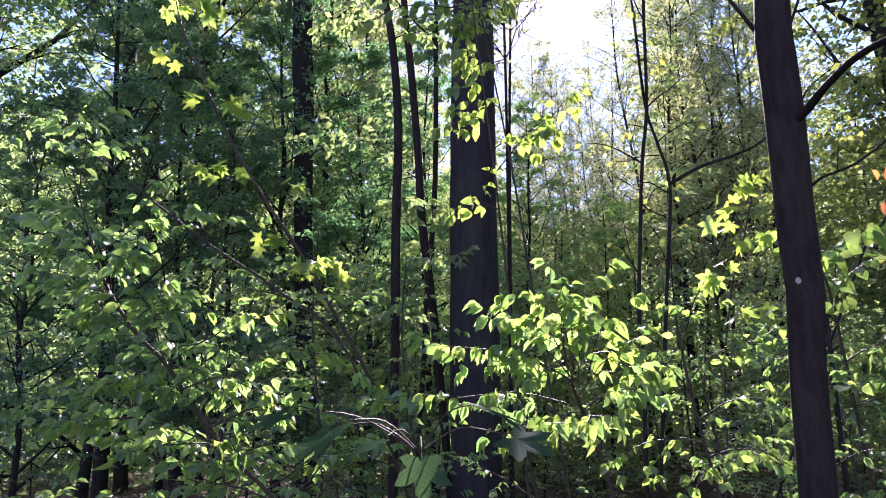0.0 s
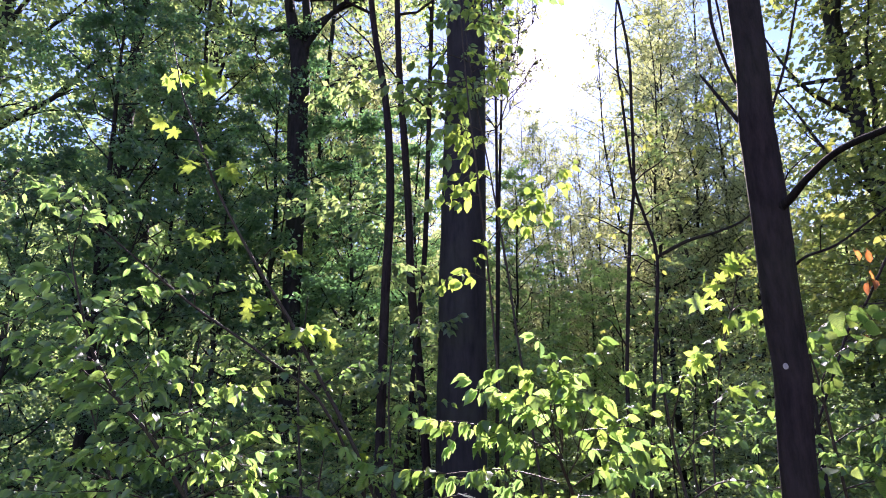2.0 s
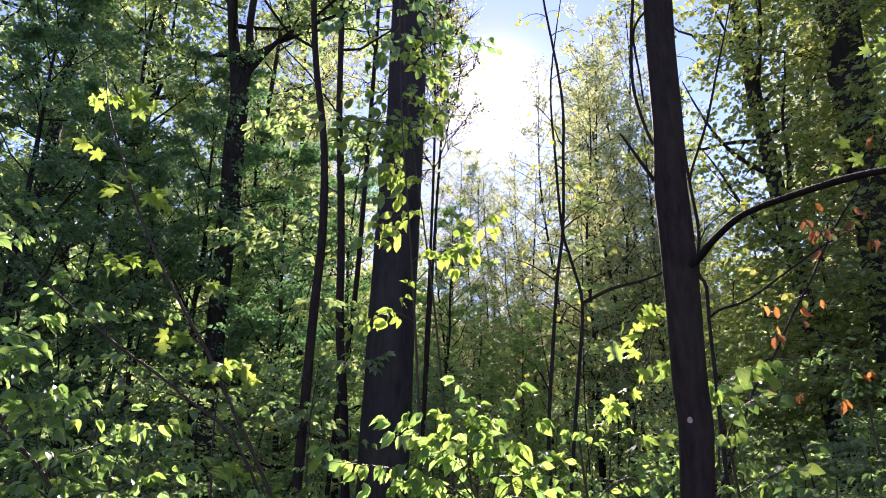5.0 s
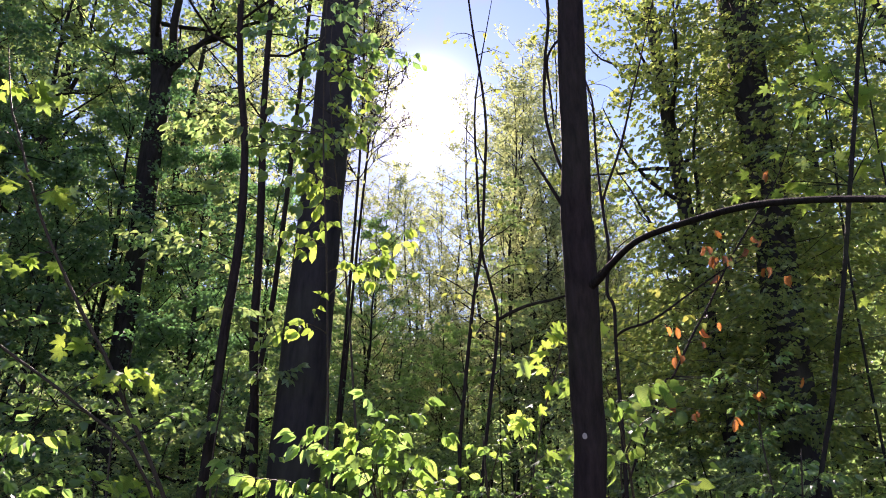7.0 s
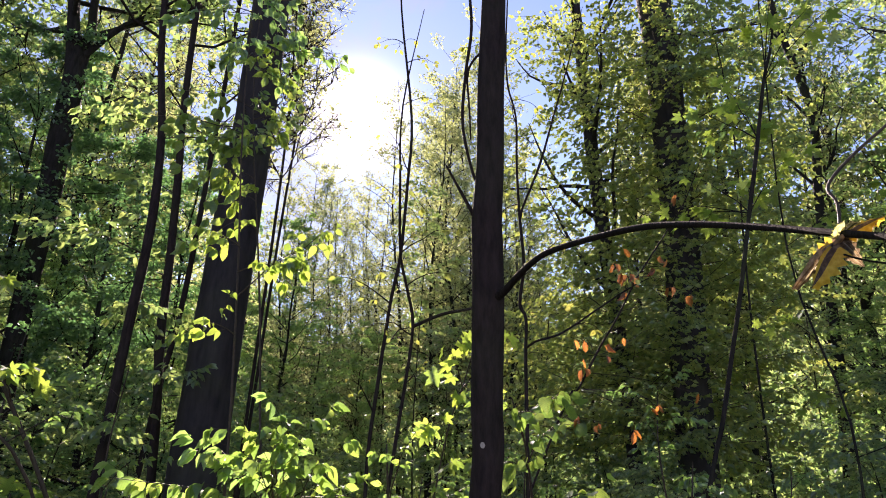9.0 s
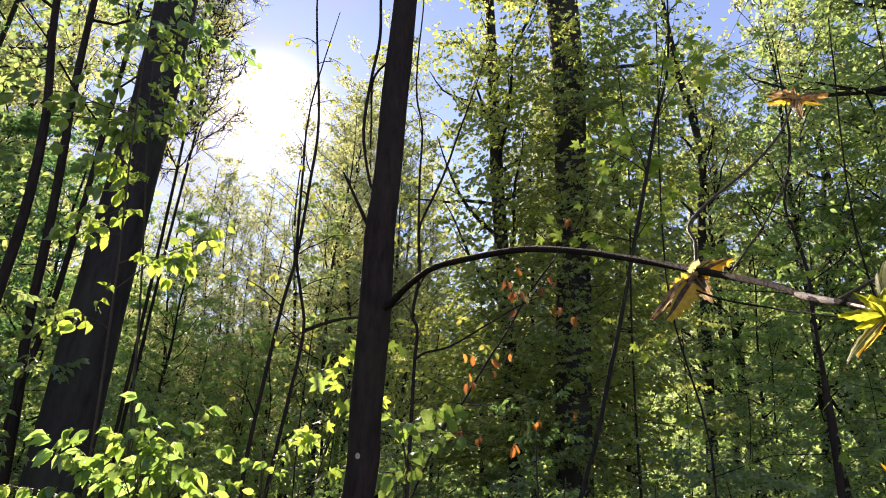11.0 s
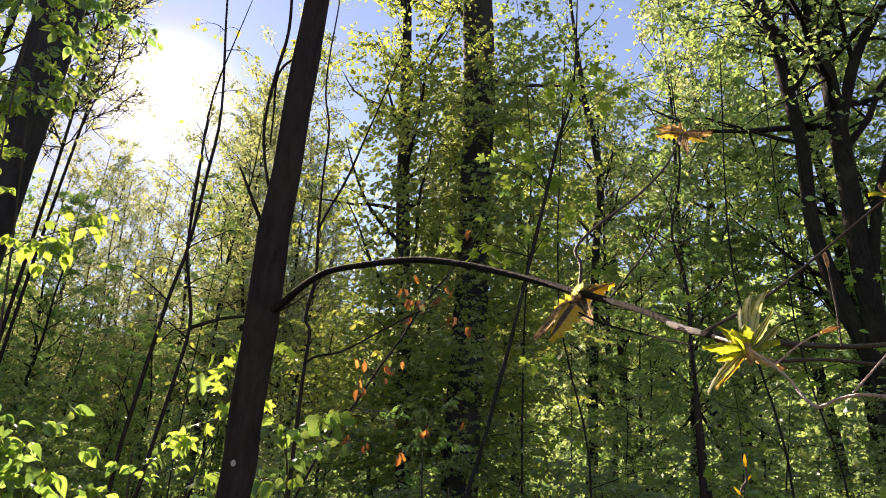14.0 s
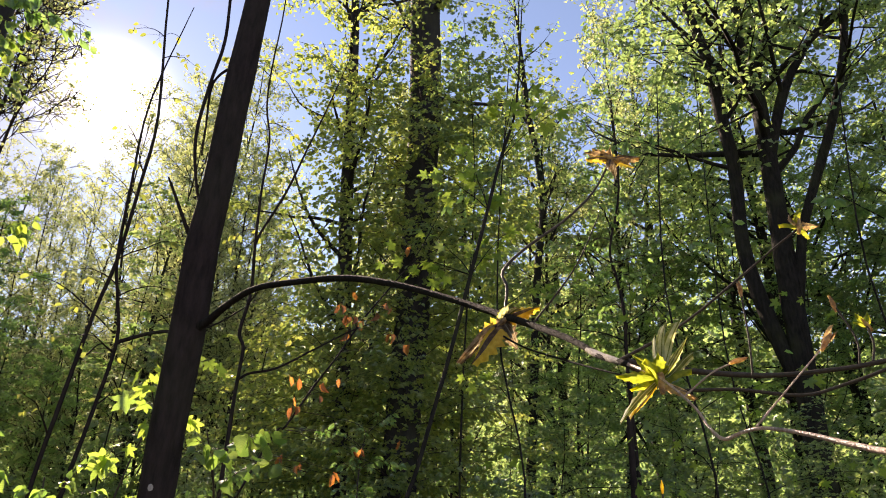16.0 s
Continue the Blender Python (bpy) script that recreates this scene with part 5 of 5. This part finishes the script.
# leafy shoots that hang before the thick trunk
T20 = rooted([(0.39, 3.84, 1.53, 0.008), (0.35, 3.80, 2.25, 0.007), (0.29, 3.77, 3.04, 0.006), (0.21, 3.73, 3.90, 0.005), (0.17, 3.73, 4.77, 0.0035), (0.17, 3.73, 5.49, 0.0025)], 0.3)
S5 = [((0.30, 3.77, 2.82), (0.86, 3.51, 3.26)), ((0.29, 3.77, 2.97), (0.68, 3.59, 2.97)), ((0.21, 3.73, 3.90), (-0.51, 3.66, 3.72)), ((0.19, 3.73, 4.34), (0.53, 3.59, 4.05)), ((0.17, 3.73, 4.62), (0.10, 3.59, 4.19)), ((0.24, 3.73, 3.54), (0.06, 3.59, 3.47)), ((0.29, 3.73, 3.11), (0.10, 3.59, 3.04)), ((0.32, 3.77, 2.61), (0.06, 3.59, 2.54)), ((0.17, 3.73, 4.91), (0.42, 3.59, 4.55)), ((0.17, 3.73, 4.77), (-0.26, 3.59, 4.48))]
sapling(R, "beech_sapling", "tall thin beech sapling with hanging sunlit leaves", [T20], S5, LEAF_SUN_TONED, 280, 0.085, 0.065, twig=0.2, twigs=5, droop=0.8, split=True)

T20B = rooted([(0.56, 4.34, 2.15, 0.0075), (0.48, 4.35, 2.87, 0.007), (0.39, 4.35, 3.52, 0.006), (0.29, 4.35, 4.18, 0.0055), (0.23, 4.36, 4.81, 0.0045), (0.22, 4.36, 5.39, 0.0035), (0.23, 4.36, 6.15, 0.0025)], 0.3)
S6 = [((0.22, 4.36, 5.22), (0.35, 4.10, 5.10)), ((0.22, 4.36, 5.39), (0.60, 4.19, 5.28)), ((0.22, 4.36, 4.98), (0.45, 4.10, 4.86)), ((0.22, 4.36, 5.03), (0.64, 4.18, 4.91)), ((0.23, 4.36, 4.78), (0.58, 4.09, 4.66)), ((0.23, 4.36, 4.86), (0.17, 4.21, 4.74)), ((0.24, 4.36, 4.71), (0.42, 4.10, 4.59)), ((0.24, 4.36, 4.69), (0.55, 4.19, 4.57)), ((0.27, 4.36, 4.38), (0.44, 4.10, 4.26)), ((0.28, 4.36, 4.26), (0.16, 4.21, 4.14)), ((0.30, 4.35, 4.10), (0.04, 4.10, 3.98)), ((0.31, 4.35, 4.07), (0.20, 4.21, 3.95)), ((0.29, 4.35, 4.17), (0.40, 4.10, 4.05)), ((0.34, 4.35, 3.86), (0.10, 4.20, 3.74)), ((0.35, 4.35, 3.77), (0.28, 4.11, 3.65)), ((0.36, 4.35, 3.70), (0.08, 4.20, 3.58)), ((0.39, 4.35, 3.49), (0.17, 4.11, 3.37)), ((0.29, 4.35, 4.18), (-0.21, 4.19, 4.06)), ((0.23, 4.36, 4.92), (0.78, 4.07, 4.80)), ((0.23, 4.36, 4.93), (0.90, 4.15, 4.81)), ((0.27, 4.36, 4.43), (-0.18, 4.09, 4.31)), ((0.27, 4.36, 4.34), (0.53, 4.19, 4.22))]
sapling(R, "beech_sapling", "tall thin beech sapling in bright leaf before the thick trunk", [T20B], S6, LEAF_SUN_TONED, 300, 0.092, 0.068, twig=0.16, twigs=3, droop=0.8, split=True)

# big leaves close by, low down, their shade put into the colour
T21 = rooted([(0.02, 1.62, 0.9, 0.004), (-0.0, 1.6, 1.2, 0.003), (-0.01, 1.5, 1.46, 0.002)], 0.2)


def shade_seedling():
    rng = np.random.default_rng(41)
    base = T21[0][:3].copy()
    root = thing("maple_seedling", base, "maple seedling with broad dark blue-green leaves, shade in their colour", "seedling")
    g = Geo()
    g.add(*tube(curve_through(T21, 4), 6))
    part("stem", g.mesh("stem", BARK_TWIG, base=base), root)
    leaves = Leaves()
    for p in ((-0.26, 1.40, 1.555), (-0.14, 1.34, 1.535), (-0.07, 1.36, 1.50), (0.11, 1.36, 1.56), (-0.18, 1.45, 1.52), (0.16, 1.4, 1.50), (0.0, 1.38, 1.47)):
        p = np.array(p)
        q = T21[-1][:3]
        stalk = Geo()
        stalk.add(*tube(curve_through([[*q, 0.002], [*(q * 0.5 + p * 0.5 + UP * 0.03), 0.0017], [*p, 0.0013]], 4), 4))
        part("leaf_stalk", stalk.mesh("leaf_stalk", BARK_TWIG, base=base), root)
        d = unit((p - q) * [1, 1, 0.2] - UP * 0.5 * np.linalg.norm(p - q) + rng.normal(0, 0.04, 3))
        leaves.put(p, d, unit(UP + rng.normal(0, 0.2, 3)), rng.uniform(0.10, 0.13))
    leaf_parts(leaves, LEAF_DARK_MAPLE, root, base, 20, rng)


shade_seedling()


# ---- the wood behind: a few kinds of young growth and trees, set out many times ----
def prototype_sapling(seed, h, n, reach, size, leaf, f0=0.08, shape=SHAPE_SIMPLE):
    rng = np.random.default_rng(seed)
    st = np.array([(0, 0, -0.1, 0.014), (0.05, 0.04, h * 0.2, 0.012), (-0.02, 0.09, h * 0.42, 0.010), (-0.11, 0.03, h * 0.65, 0.008), (-0.02, -0.05, h * 0.84, 0.005), (0.08, -0.03, h, 0.0025)])
    root = thing("forest_sapling", (0, 0, 0), "leafy understorey sapling in the wood" if f0 < 0.3 else "thin bare-stemmed pole with a small leafy top", "sapling", "understorey saplings")
    g = Geo()
    g.add(*tube(curve_through(st, 4), 6, 0.02, rng))
    part("stem", g.mesh("stem", BARK_OLD), root)
    wood, leaves = Geo(), Leaves()
    bush(rng, wood, leaves, curve_through(st, 6), n, reach, size, size * 0.55, f0, 0.2, 0.25, 9, 0.45, 1)
    part("twigwork", wood.mesh("twigwork", BARK_TWIG), root, kind="stuff")
    lg = Geo()
    leaves.fill(lg, shape)
    part("foliage", lg.mesh("foliage", leaf, False), root, kind="stuff")
    return root


def prototype_tree(seed, h, r, z0, n, reach, size, density, leaf, fine=1.0, rise=0.8, label="", shape=SHAPE_SIMPLE):
    rng = np.random.default_rng(seed)
    st = [(0, 0, -0.2, r * 1.4), (0, 0, 0.2, r * 1.1)]
    x, y = 0.0, 0.0
    for k in range(1, 9):
        x, y = x + rng.normal(0, 0.09), y + rng.normal(0, 0.09)
        st.append((x, y, h * k / 8, r * (1 - 0.88 * k / 8)))
    return tree(rng, "forest_tree", label, np.array(st), BARK_OLD, z0, n, reach, size, density, leaf, sides=8, fine=fine, rise=rise, twig_wood=0.05 if shape is SHAPE_TRI and fine <= 1 else 0.15 if fine <= 1 else 0.3 if shape is SHAPE_TRI else 0.45, group="trees of the wood", shape=shape)


YOUNG = [(101, 3.2, 30, 1.0, 0.064), (102, 4.5, 38, 1.25, 0.066), (103, 2.4, 26, 0.9, 0.06), (104, 6.0, 42, 1.4, 0.07), (105, 7.5, 22, 0.9, 0.07)]          # seed, height, sprays, reach, leaf length
SAPLINGS = [prototype_sapling(*k, FOREST_LEAF, 0.5 if k[0] == 105 else 0.08) for k in YOUNG]
FAR_SAPLINGS = [prototype_sapling(k[0] + 50, *k[1:4], k[4] * 1.25, FOREST_LEAF, 0.5 if k[0] == 105 else 0.08, SHAPE_TRI) for k in YOUNG]
# seed, height, radius, lowest limb, limbs, reach, leaf length, density, leaf, fineness, rise, label
KINDS = [(201, 13.0, 0.14, 3.0, 30, 3.2, 0.088, 2.7, FOREST_LEAF, 1.0, 0.7, "woodland tree in full fresh leaf"),
         (202, 17.0, 0.2, 5.0, 30, 4.0, 0.095, 2.7, FOREST_LEAF, 1.0, 0.7, "tall woodland tree in fresh leaf"),
         (203, 11.0, 0.08, 1.6, 32, 2.8, 0.082, 2.3, BEECH_LEAF, 1.0, 0.6, "young woodland tree in pale green leaf"),
         (204, 14.0, 0.10, 3.5, 32, 3.0, 0.07, 1.2, OLIVE_GLARE_LEAF, 1.4, 1.1, "fine-twigged tree just coming into leaf"),
         (205, 14.0, 0.075, 3.5, 34, 2.3, 0.062, 0.7, OLIVE_GLARE_LEAF, 1.9, 1.0, "half-bare fine-twigged tree with opening buds"),
         (206, 9.0, 0.08, 0.9, 40, 2.2, 0.074, 2.8, SHADED_WOOD_LEAF, 1.0, 0.7, "dense small tree with dark green leaves")]
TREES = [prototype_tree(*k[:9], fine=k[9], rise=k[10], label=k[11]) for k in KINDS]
FAR_TREES = [prototype_tree(k[0] + 50, *k[1:6], k[6] * 1.5, k[7] * 0.5, k[8], fine=k[9], rise=k[10], label=k[11], shape=SHAPE_TRI) for k in KINDS[:5]]


def scatter():
    rng = np.random.default_rng(77)
    eye = np.array([0.2, -0.1])
    used = set()

    def set_down(kind, which, x, y, s):
        away = math.hypot(x - eye[0], y - eye[1])
        if kind == 0:
            protos = FAR_SAPLINGS if away > 9.0 else SAPLINGS
        else:
            protos = FAR_TREES if away > 15.0 and which < 5 else TREES
        m = pose(x, y, ground_height(x, y), 0, 0, rng.uniform(0, 360)) @ Matrix.Diagonal((s, s, s * rng.uniform(0.9, 1.1), 1))
        if protos[which].name not in used:
            used.add(protos[which].name)
            protos[which].matrix_basis = m
        else:
            copy_thing(protos[which], m)

    placed = []

    def free(x, y, gap):
        if any((x - a) ** 2 + (y - b) ** 2 < gap * gap for a, b in placed):
            return False
        placed.append((x, y))
        return True

    def where(a, d):
        return eye[0] + d * math.sin(radians(a)), eye[1] + d * math.cos(radians(a))

    # trees and tall saplings that close the view at either hand
    for which, x, y, s in ((1, -4.2, 10.6, 0.62), (0, -8.0, 7.5, 1.0), (2, -5.2, 5.6, 0.8), (1, -6.0, 12.5, 0.9), (0, 10.8, -0.4, 1.0), (1, 14.5, 5.5, 0.95), (0, 14.0, 2.5, 0.9), (1, -5.5, 14.0, 1.2), (0, -3.8, 17.5, 1.1), (1, -4.8, 23.0, 1.15), (1, -7.8, 17.0, 1.35), (1, -9.5, 13.0, 1.3), (2, -3.3, 12.6, 0.9), (0, -2.3, 15.2, 0.8), (2, -4.7, 12.8, 1.0)):
        placed.append((x, y))
        set_down(1, which, x, y, s)
    for which, x, y, s in ((1, 5.9, 4.4, 0.8), (1, 6.6, 2.6, 0.7), (1, 7.6, 3.4, 0.85), (1, 4.1, 5.3, 0.7), (3, 3.6, 7.4, 0.55), (1, 2.9, 6.4, 0.8), (0, 6.3, 1.2, 0.9), (0, 5.3, 3.2, 0.85), (0, 4.6, 4.2, 0.75), (1, 7.4, 2.4, 0.8), (0, 6.2, 2.9, 1.0), (1, 8.5, 2.9, 0.95), (0, 6.9, 1.5, 1.1), (1, 8.3, 2.0, 0.9), (1, 8.6, 4.8, 0.9), (1, 7.4, 0.2, 0.8)):
        placed.append((x, y))
        set_down(0, which, x, y, s)
    for which, a, d, s in ((0, -14, 6.6, 0.95), (0, -9, 7.2, 1.0), (1, -5, 7.8, 0.8), (1, -11, 8.4, 0.85), (0, -3.2, 9.0, 1.1), (0, -18, 7.2, 1.0), (1, -7.5, 9.0, 0.9), (0, 1.5, 8.6, 1.0)):
        x, y = where(a, d)
        placed.append((x, y))
        set_down(0, which, x, y, s)
    # fine-twigged trees below and beside the sun
    for which, a, d, s in ((4, 20.0, 18, 1.02), (4, 17.6, 15.6, 0.85), (4, 20.6, 16.2, 0.92), (3, 22.6, 17.2, 0.85), (4, 15.8, 17.5, 0.9), (4, 22.0, 21, 1.2), (4, 17.6, 27, 1.42), (4, 19.0, 22, 1.25), (4, 16.6, 24, 1.05), (4, 6.4, 26, 1.08), (4, 4.6, 22, 0.8), (4, 10.6, 32, 1.26), (4, 12.8, 27, 1.02), (4, 11.6, 23, 0.84), (4, 9.4, 27, 1.1), (4, 7.4, 23, 0.86), (4, 22.5, 19, 1.0), (4, 8.4, 34, 1.35), (4, 19.0, 32, 1.75), (4, 24.5, 24, 1.3),
                           # kind 5: dark-leaved trees added to stand in for the shaded wood
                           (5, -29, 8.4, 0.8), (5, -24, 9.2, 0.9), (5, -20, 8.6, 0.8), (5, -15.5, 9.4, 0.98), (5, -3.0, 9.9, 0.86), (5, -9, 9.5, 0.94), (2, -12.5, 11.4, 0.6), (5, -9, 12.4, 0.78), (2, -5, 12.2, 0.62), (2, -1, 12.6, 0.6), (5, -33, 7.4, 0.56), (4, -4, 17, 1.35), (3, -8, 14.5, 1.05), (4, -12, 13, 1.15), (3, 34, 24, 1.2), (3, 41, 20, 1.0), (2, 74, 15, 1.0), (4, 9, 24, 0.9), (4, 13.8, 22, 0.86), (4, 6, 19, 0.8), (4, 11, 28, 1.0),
                           (3, 7.2, 28, 0.9), (3, 13.5, 30, 0.95), (3, 18.5, 26, 1.0),
                           (3, 25, 15, 0.62), (3, 31, 17, 0.75), (3, 36.5, 19, 1.2), (3, 21, 20, 0.85), (3, 42, 15, 0.7), (3, 48, 20, 1.2), (3, 2.0, 27, 1.05), (3, -2.5, 25, 1.0),
                           (2, -8, 13, 0.68), (2, -3, 15, 0.77), (2, 1.5, 13.5, 0.69), (2, 5, 16, 0.78), (2, -5.5, 18, 0.9), (2, 3, 19, 0.86), (2, 8, 18, 0.76), (2, 11.3, 16, 0.66), (2, 14.2, 14, 0.65), (2, 18, 16, 0.77),
                           (2, 53, 11.8, 0.75), (2, 57, 14, 0.8), (2, 53.5, 10.2, 0.5), (2, 70, 13, 0.8), (2, 83, 12.1, 0.8), (2, 84, 9.4, 0.65), (2, 62, 15, 0.9), (1, 60, 21, 1.1), (0, 52, 18, 1.05), (3, 56, 16, 1.25), (1, 43, 18, 1.05), (3, 38.5, 16.5, 1.05), (4, 35, 15.5, 1.0), (3, 50, 15.8, 1.0), (1, 66, 18, 1.0), (0, 72, 15.5, 1.0), (0, 59, 18, 1.0), (2, 79, 14, 1.0)):
        x, y = where(a, d)
        placed.append((x, y))
        set_down(1, which, x, y, s)
    # low olive crowns that close the view under the sun
    for k in range(30):
        a, d = rng.uniform(3, 27), rng.uniform(15, 30)
        x, y = where(a, d)
        if free(x, y, 1.1):
            which = int(rng.choice([2, 3, 3]))
            top = rng.uniform(16, 23) if a < 16 else rng.uniform(20, 28)
            set_down(1, which, x, y, (1.6 + d * math.tan(radians(top))) / (11.0 if which == 2 else 14.0))
    # thin poles
    for k in range(12):
        a, d = rng.uniform(-30, 62), rng.uniform(6.0, 13)
        if -13 < a < 16 or (a < 0 and d < 9):
            continue
        x, y = where(a, d)
        if free(x, y, 0.5):
            set_down(0, 4, x, y, rng.uniform(0.7, 1.1))
    # thick growth low on the far right
    for k in range(60):
        a, d = rng.uniform(44, 88), rng.uniform(6.0, 14)
        x, y = where(a, d)
        if free(x, y, 0.95):
            set_down(0, int(rng.choice([0, 1, 2, 2])), x, y, rng.uniform(0.7, 1.05))
    # understorey
    for d0, d1, count in ((5.2, 9, 26), (9, 16, 44), (16, 28, 36)):
        made = tries = 0
        while made < count and tries < 4000:
            tries += 1
            a, d = rng.uniform(-42, 86), rng.uniform(d0, d1)
            if (d < 12 and a < -4) or (d < 9 and a < 35):
                continue
            x, y = where(a, d)
            if not free(x, y, 0.8 + d * 0.04):
                continue
            which = int(rng.integers(4)) if d > 8 else int(rng.choice([0, 2]))
            s = rng.uniform(0.8, 1.25)
            h = (3.2, 4.5, 2.4, 6.0)[which] * s
            limit = 7 if d < 9 else 11 if d < 12 else 16
            if -16 < a < 24 and (h - 1.6) / d > math.tan(radians(limit)):
                s *= (1.6 + d * math.tan(radians(limit))) / h
            set_down(0, which, x, y, s)
            made += 1
    # trees; those under the sun stay low
    for d0, d1, count, a0, a1 in ((10, 15, 4, -45, -14), (15, 26, 9, -45, 90), (26, 45, 10, -45, 90)):
        made = tries = 0
        while made < count and tries < 4000:
            tries += 1
            a, d = rng.uniform(a0, a1), rng.uniform(d0, d1)
            x, y = where(a, d)
            which = int(rng.integers(4))
            s = rng.uniform(0.85, 1.2) * (1.0 if d < 24 else 1.3)
            h = (13.0, 17.0, 11.0, 14.0, 14.0, 9.0)[which] * s
            if a > -3:
                limit = rng.uniform(21, 26) if 5.5 < a < 16 else rng.uniform(22, 27) if a < 8 else rng.uniform(24, 31) if a < 23 else rng.uniform(20, 28)
                if (h - 1.6) / d > math.tan(radians(limit)):
                    if d < 14:
                        continue
                    which = 3 if a < 24 else which
                    s = (1.6 + d * math.tan(radians(limit))) / (13.0, 17.0, 11.0, 14.0)[which]
            if not free(x, y, 1.6 + d * 0.05):
                continue
            set_down(1, which, x, y, s)
            made += 1
    # unseen trees added behind the camera to close the wood and cut sky light
    for k in range(5):
        a, d = 110 + k * 38 + rng.uniform(-5, 5), rng.uniform(7, 14)
        x, y = where(a, d)
        set_down(1, int(rng.choice([0, 2])), x, y, rng.uniform(0.9, 1.2))


scatter()


def wooded_slope():
    """The rising land beyond, closed by its own trees."""
    rng = np.random.default_rng(95)
    az = np.radians(np.linspace(-75, 120, 260))
    top = 21 + 3 * np.sin(az * 9) + 2 * np.sin(az * 23 + 1)
    top = top * (1 - 0.3 * np.exp(-((np.degrees(az) - 11) / 9.0) ** 4))
    rise = np.linspace(0, 1, 40)[:, None]
    far = 92 + 30 * rise + 2.5 * np.sin(az * 40)[None] * (rise > 0)
    h = 1.6 + np.tan(np.radians(top))[None] * 105 * rise ** 0.9 - 1.8 * (1 - rise)
    h = h + rng.normal(0, 0.9, h.shape) * np.minimum(rise * 5, 1)
    far = far + rng.normal(0, 1.5, h.shape)
    v = np.stack([far * np.sin(az), far * np.cos(az), h], -1).reshape(-1, 3)
    n = len(az)
    i, j = np.meshgrid(np.arange(39), np.arange(n - 1), indexing="ij")
    f = np.stack([i * n + j, i * n + j + 1, (i + 1) * n + j + 1, (i + 1) * n + j], -1).reshape(-1, 4)
    tagged(new("backdrop", mesh_from("backdrop", v, [f], FOREST_LEAF, False)), "distant wooded slope closing the view", "woodland", kind="structure")


wooded_slope()


def far_wood():
    """The closed edge of the wood, far off."""
    rng = np.random.default_rng(91)
    n = 100000
    a = rng.uniform(-60, 105, n)
    d = rng.uniform(46, 80, n)
    roof = 27 + 4 * np.sin(a * 0.35) + 3 * np.sin(a * 0.9 + 1) + 3 * np.sin(a * 2.3) + rng.normal(0, 1.5, n)
    gap = np.exp(-((a - 11) / 8.0) ** 4)
    roof = roof * (1 - 0.56 * gap)
    z = np.where(rng.random(n) < 0.4, rng.uniform(0, 8, n), roof * rng.random(n))
    leaves = Leaves()
    ar = np.radians(a)
    leaves.p = np.stack([d * np.sin(ar), d * np.cos(ar), z], -1)
    leaves.d = unit(rng.normal(0, 1, (n, 3)))
    leaves.n = unit(SUNWARD + rng.normal(0, 0.6, (n, 3)))
    leaves.s = rng.uniform(0.32, 0.7, n)
    g = Geo()
    leaves.fill(g, SHAPE_TRI)
    tagged(new("far_wood", g.mesh("far_wood", FOREST_LEAF, False)), "distant green edge of the wood", "woodland", kind="stuff")


far_wood()


def undergrowth():
    """Brambles and seedlings that close the view near the ground."""
    rng = np.random.default_rng(93)
    n = 120000
    a, d = np.radians(rng.uniform(-50, 95, n)), 13 + 34 * rng.random(n) ** 0.8
    x, y = d * np.sin(a), d * np.cos(a)
    top = 2.4 + 1.1 * np.sin(x * 0.9 + 1) * np.cos(y * 0.7) + 0.9 * np.sin(x * 0.37 + y * 0.5) + d * 0.04
    leaves = Leaves()
    leaves.p = np.stack([x, y, np.maximum(top, 0.4) * rng.random(n)], -1)
    leaves.d = unit(rng.normal(0, 1, (n, 3)))
    leaves.n = unit(SUNWARD + rng.normal(0, 0.6, (n, 3)))
    leaves.s = rng.uniform(0.07, 0.12, n) + d * 0.006
    g = Geo()
    leaves.fill(g, SHAPE_TRI)
    tagged(new("undergrowth", g.mesh("undergrowth", FOREST_LEAF, False)), "dense green undergrowth between the trees", "undergrowth", kind="stuff")


undergrowth()
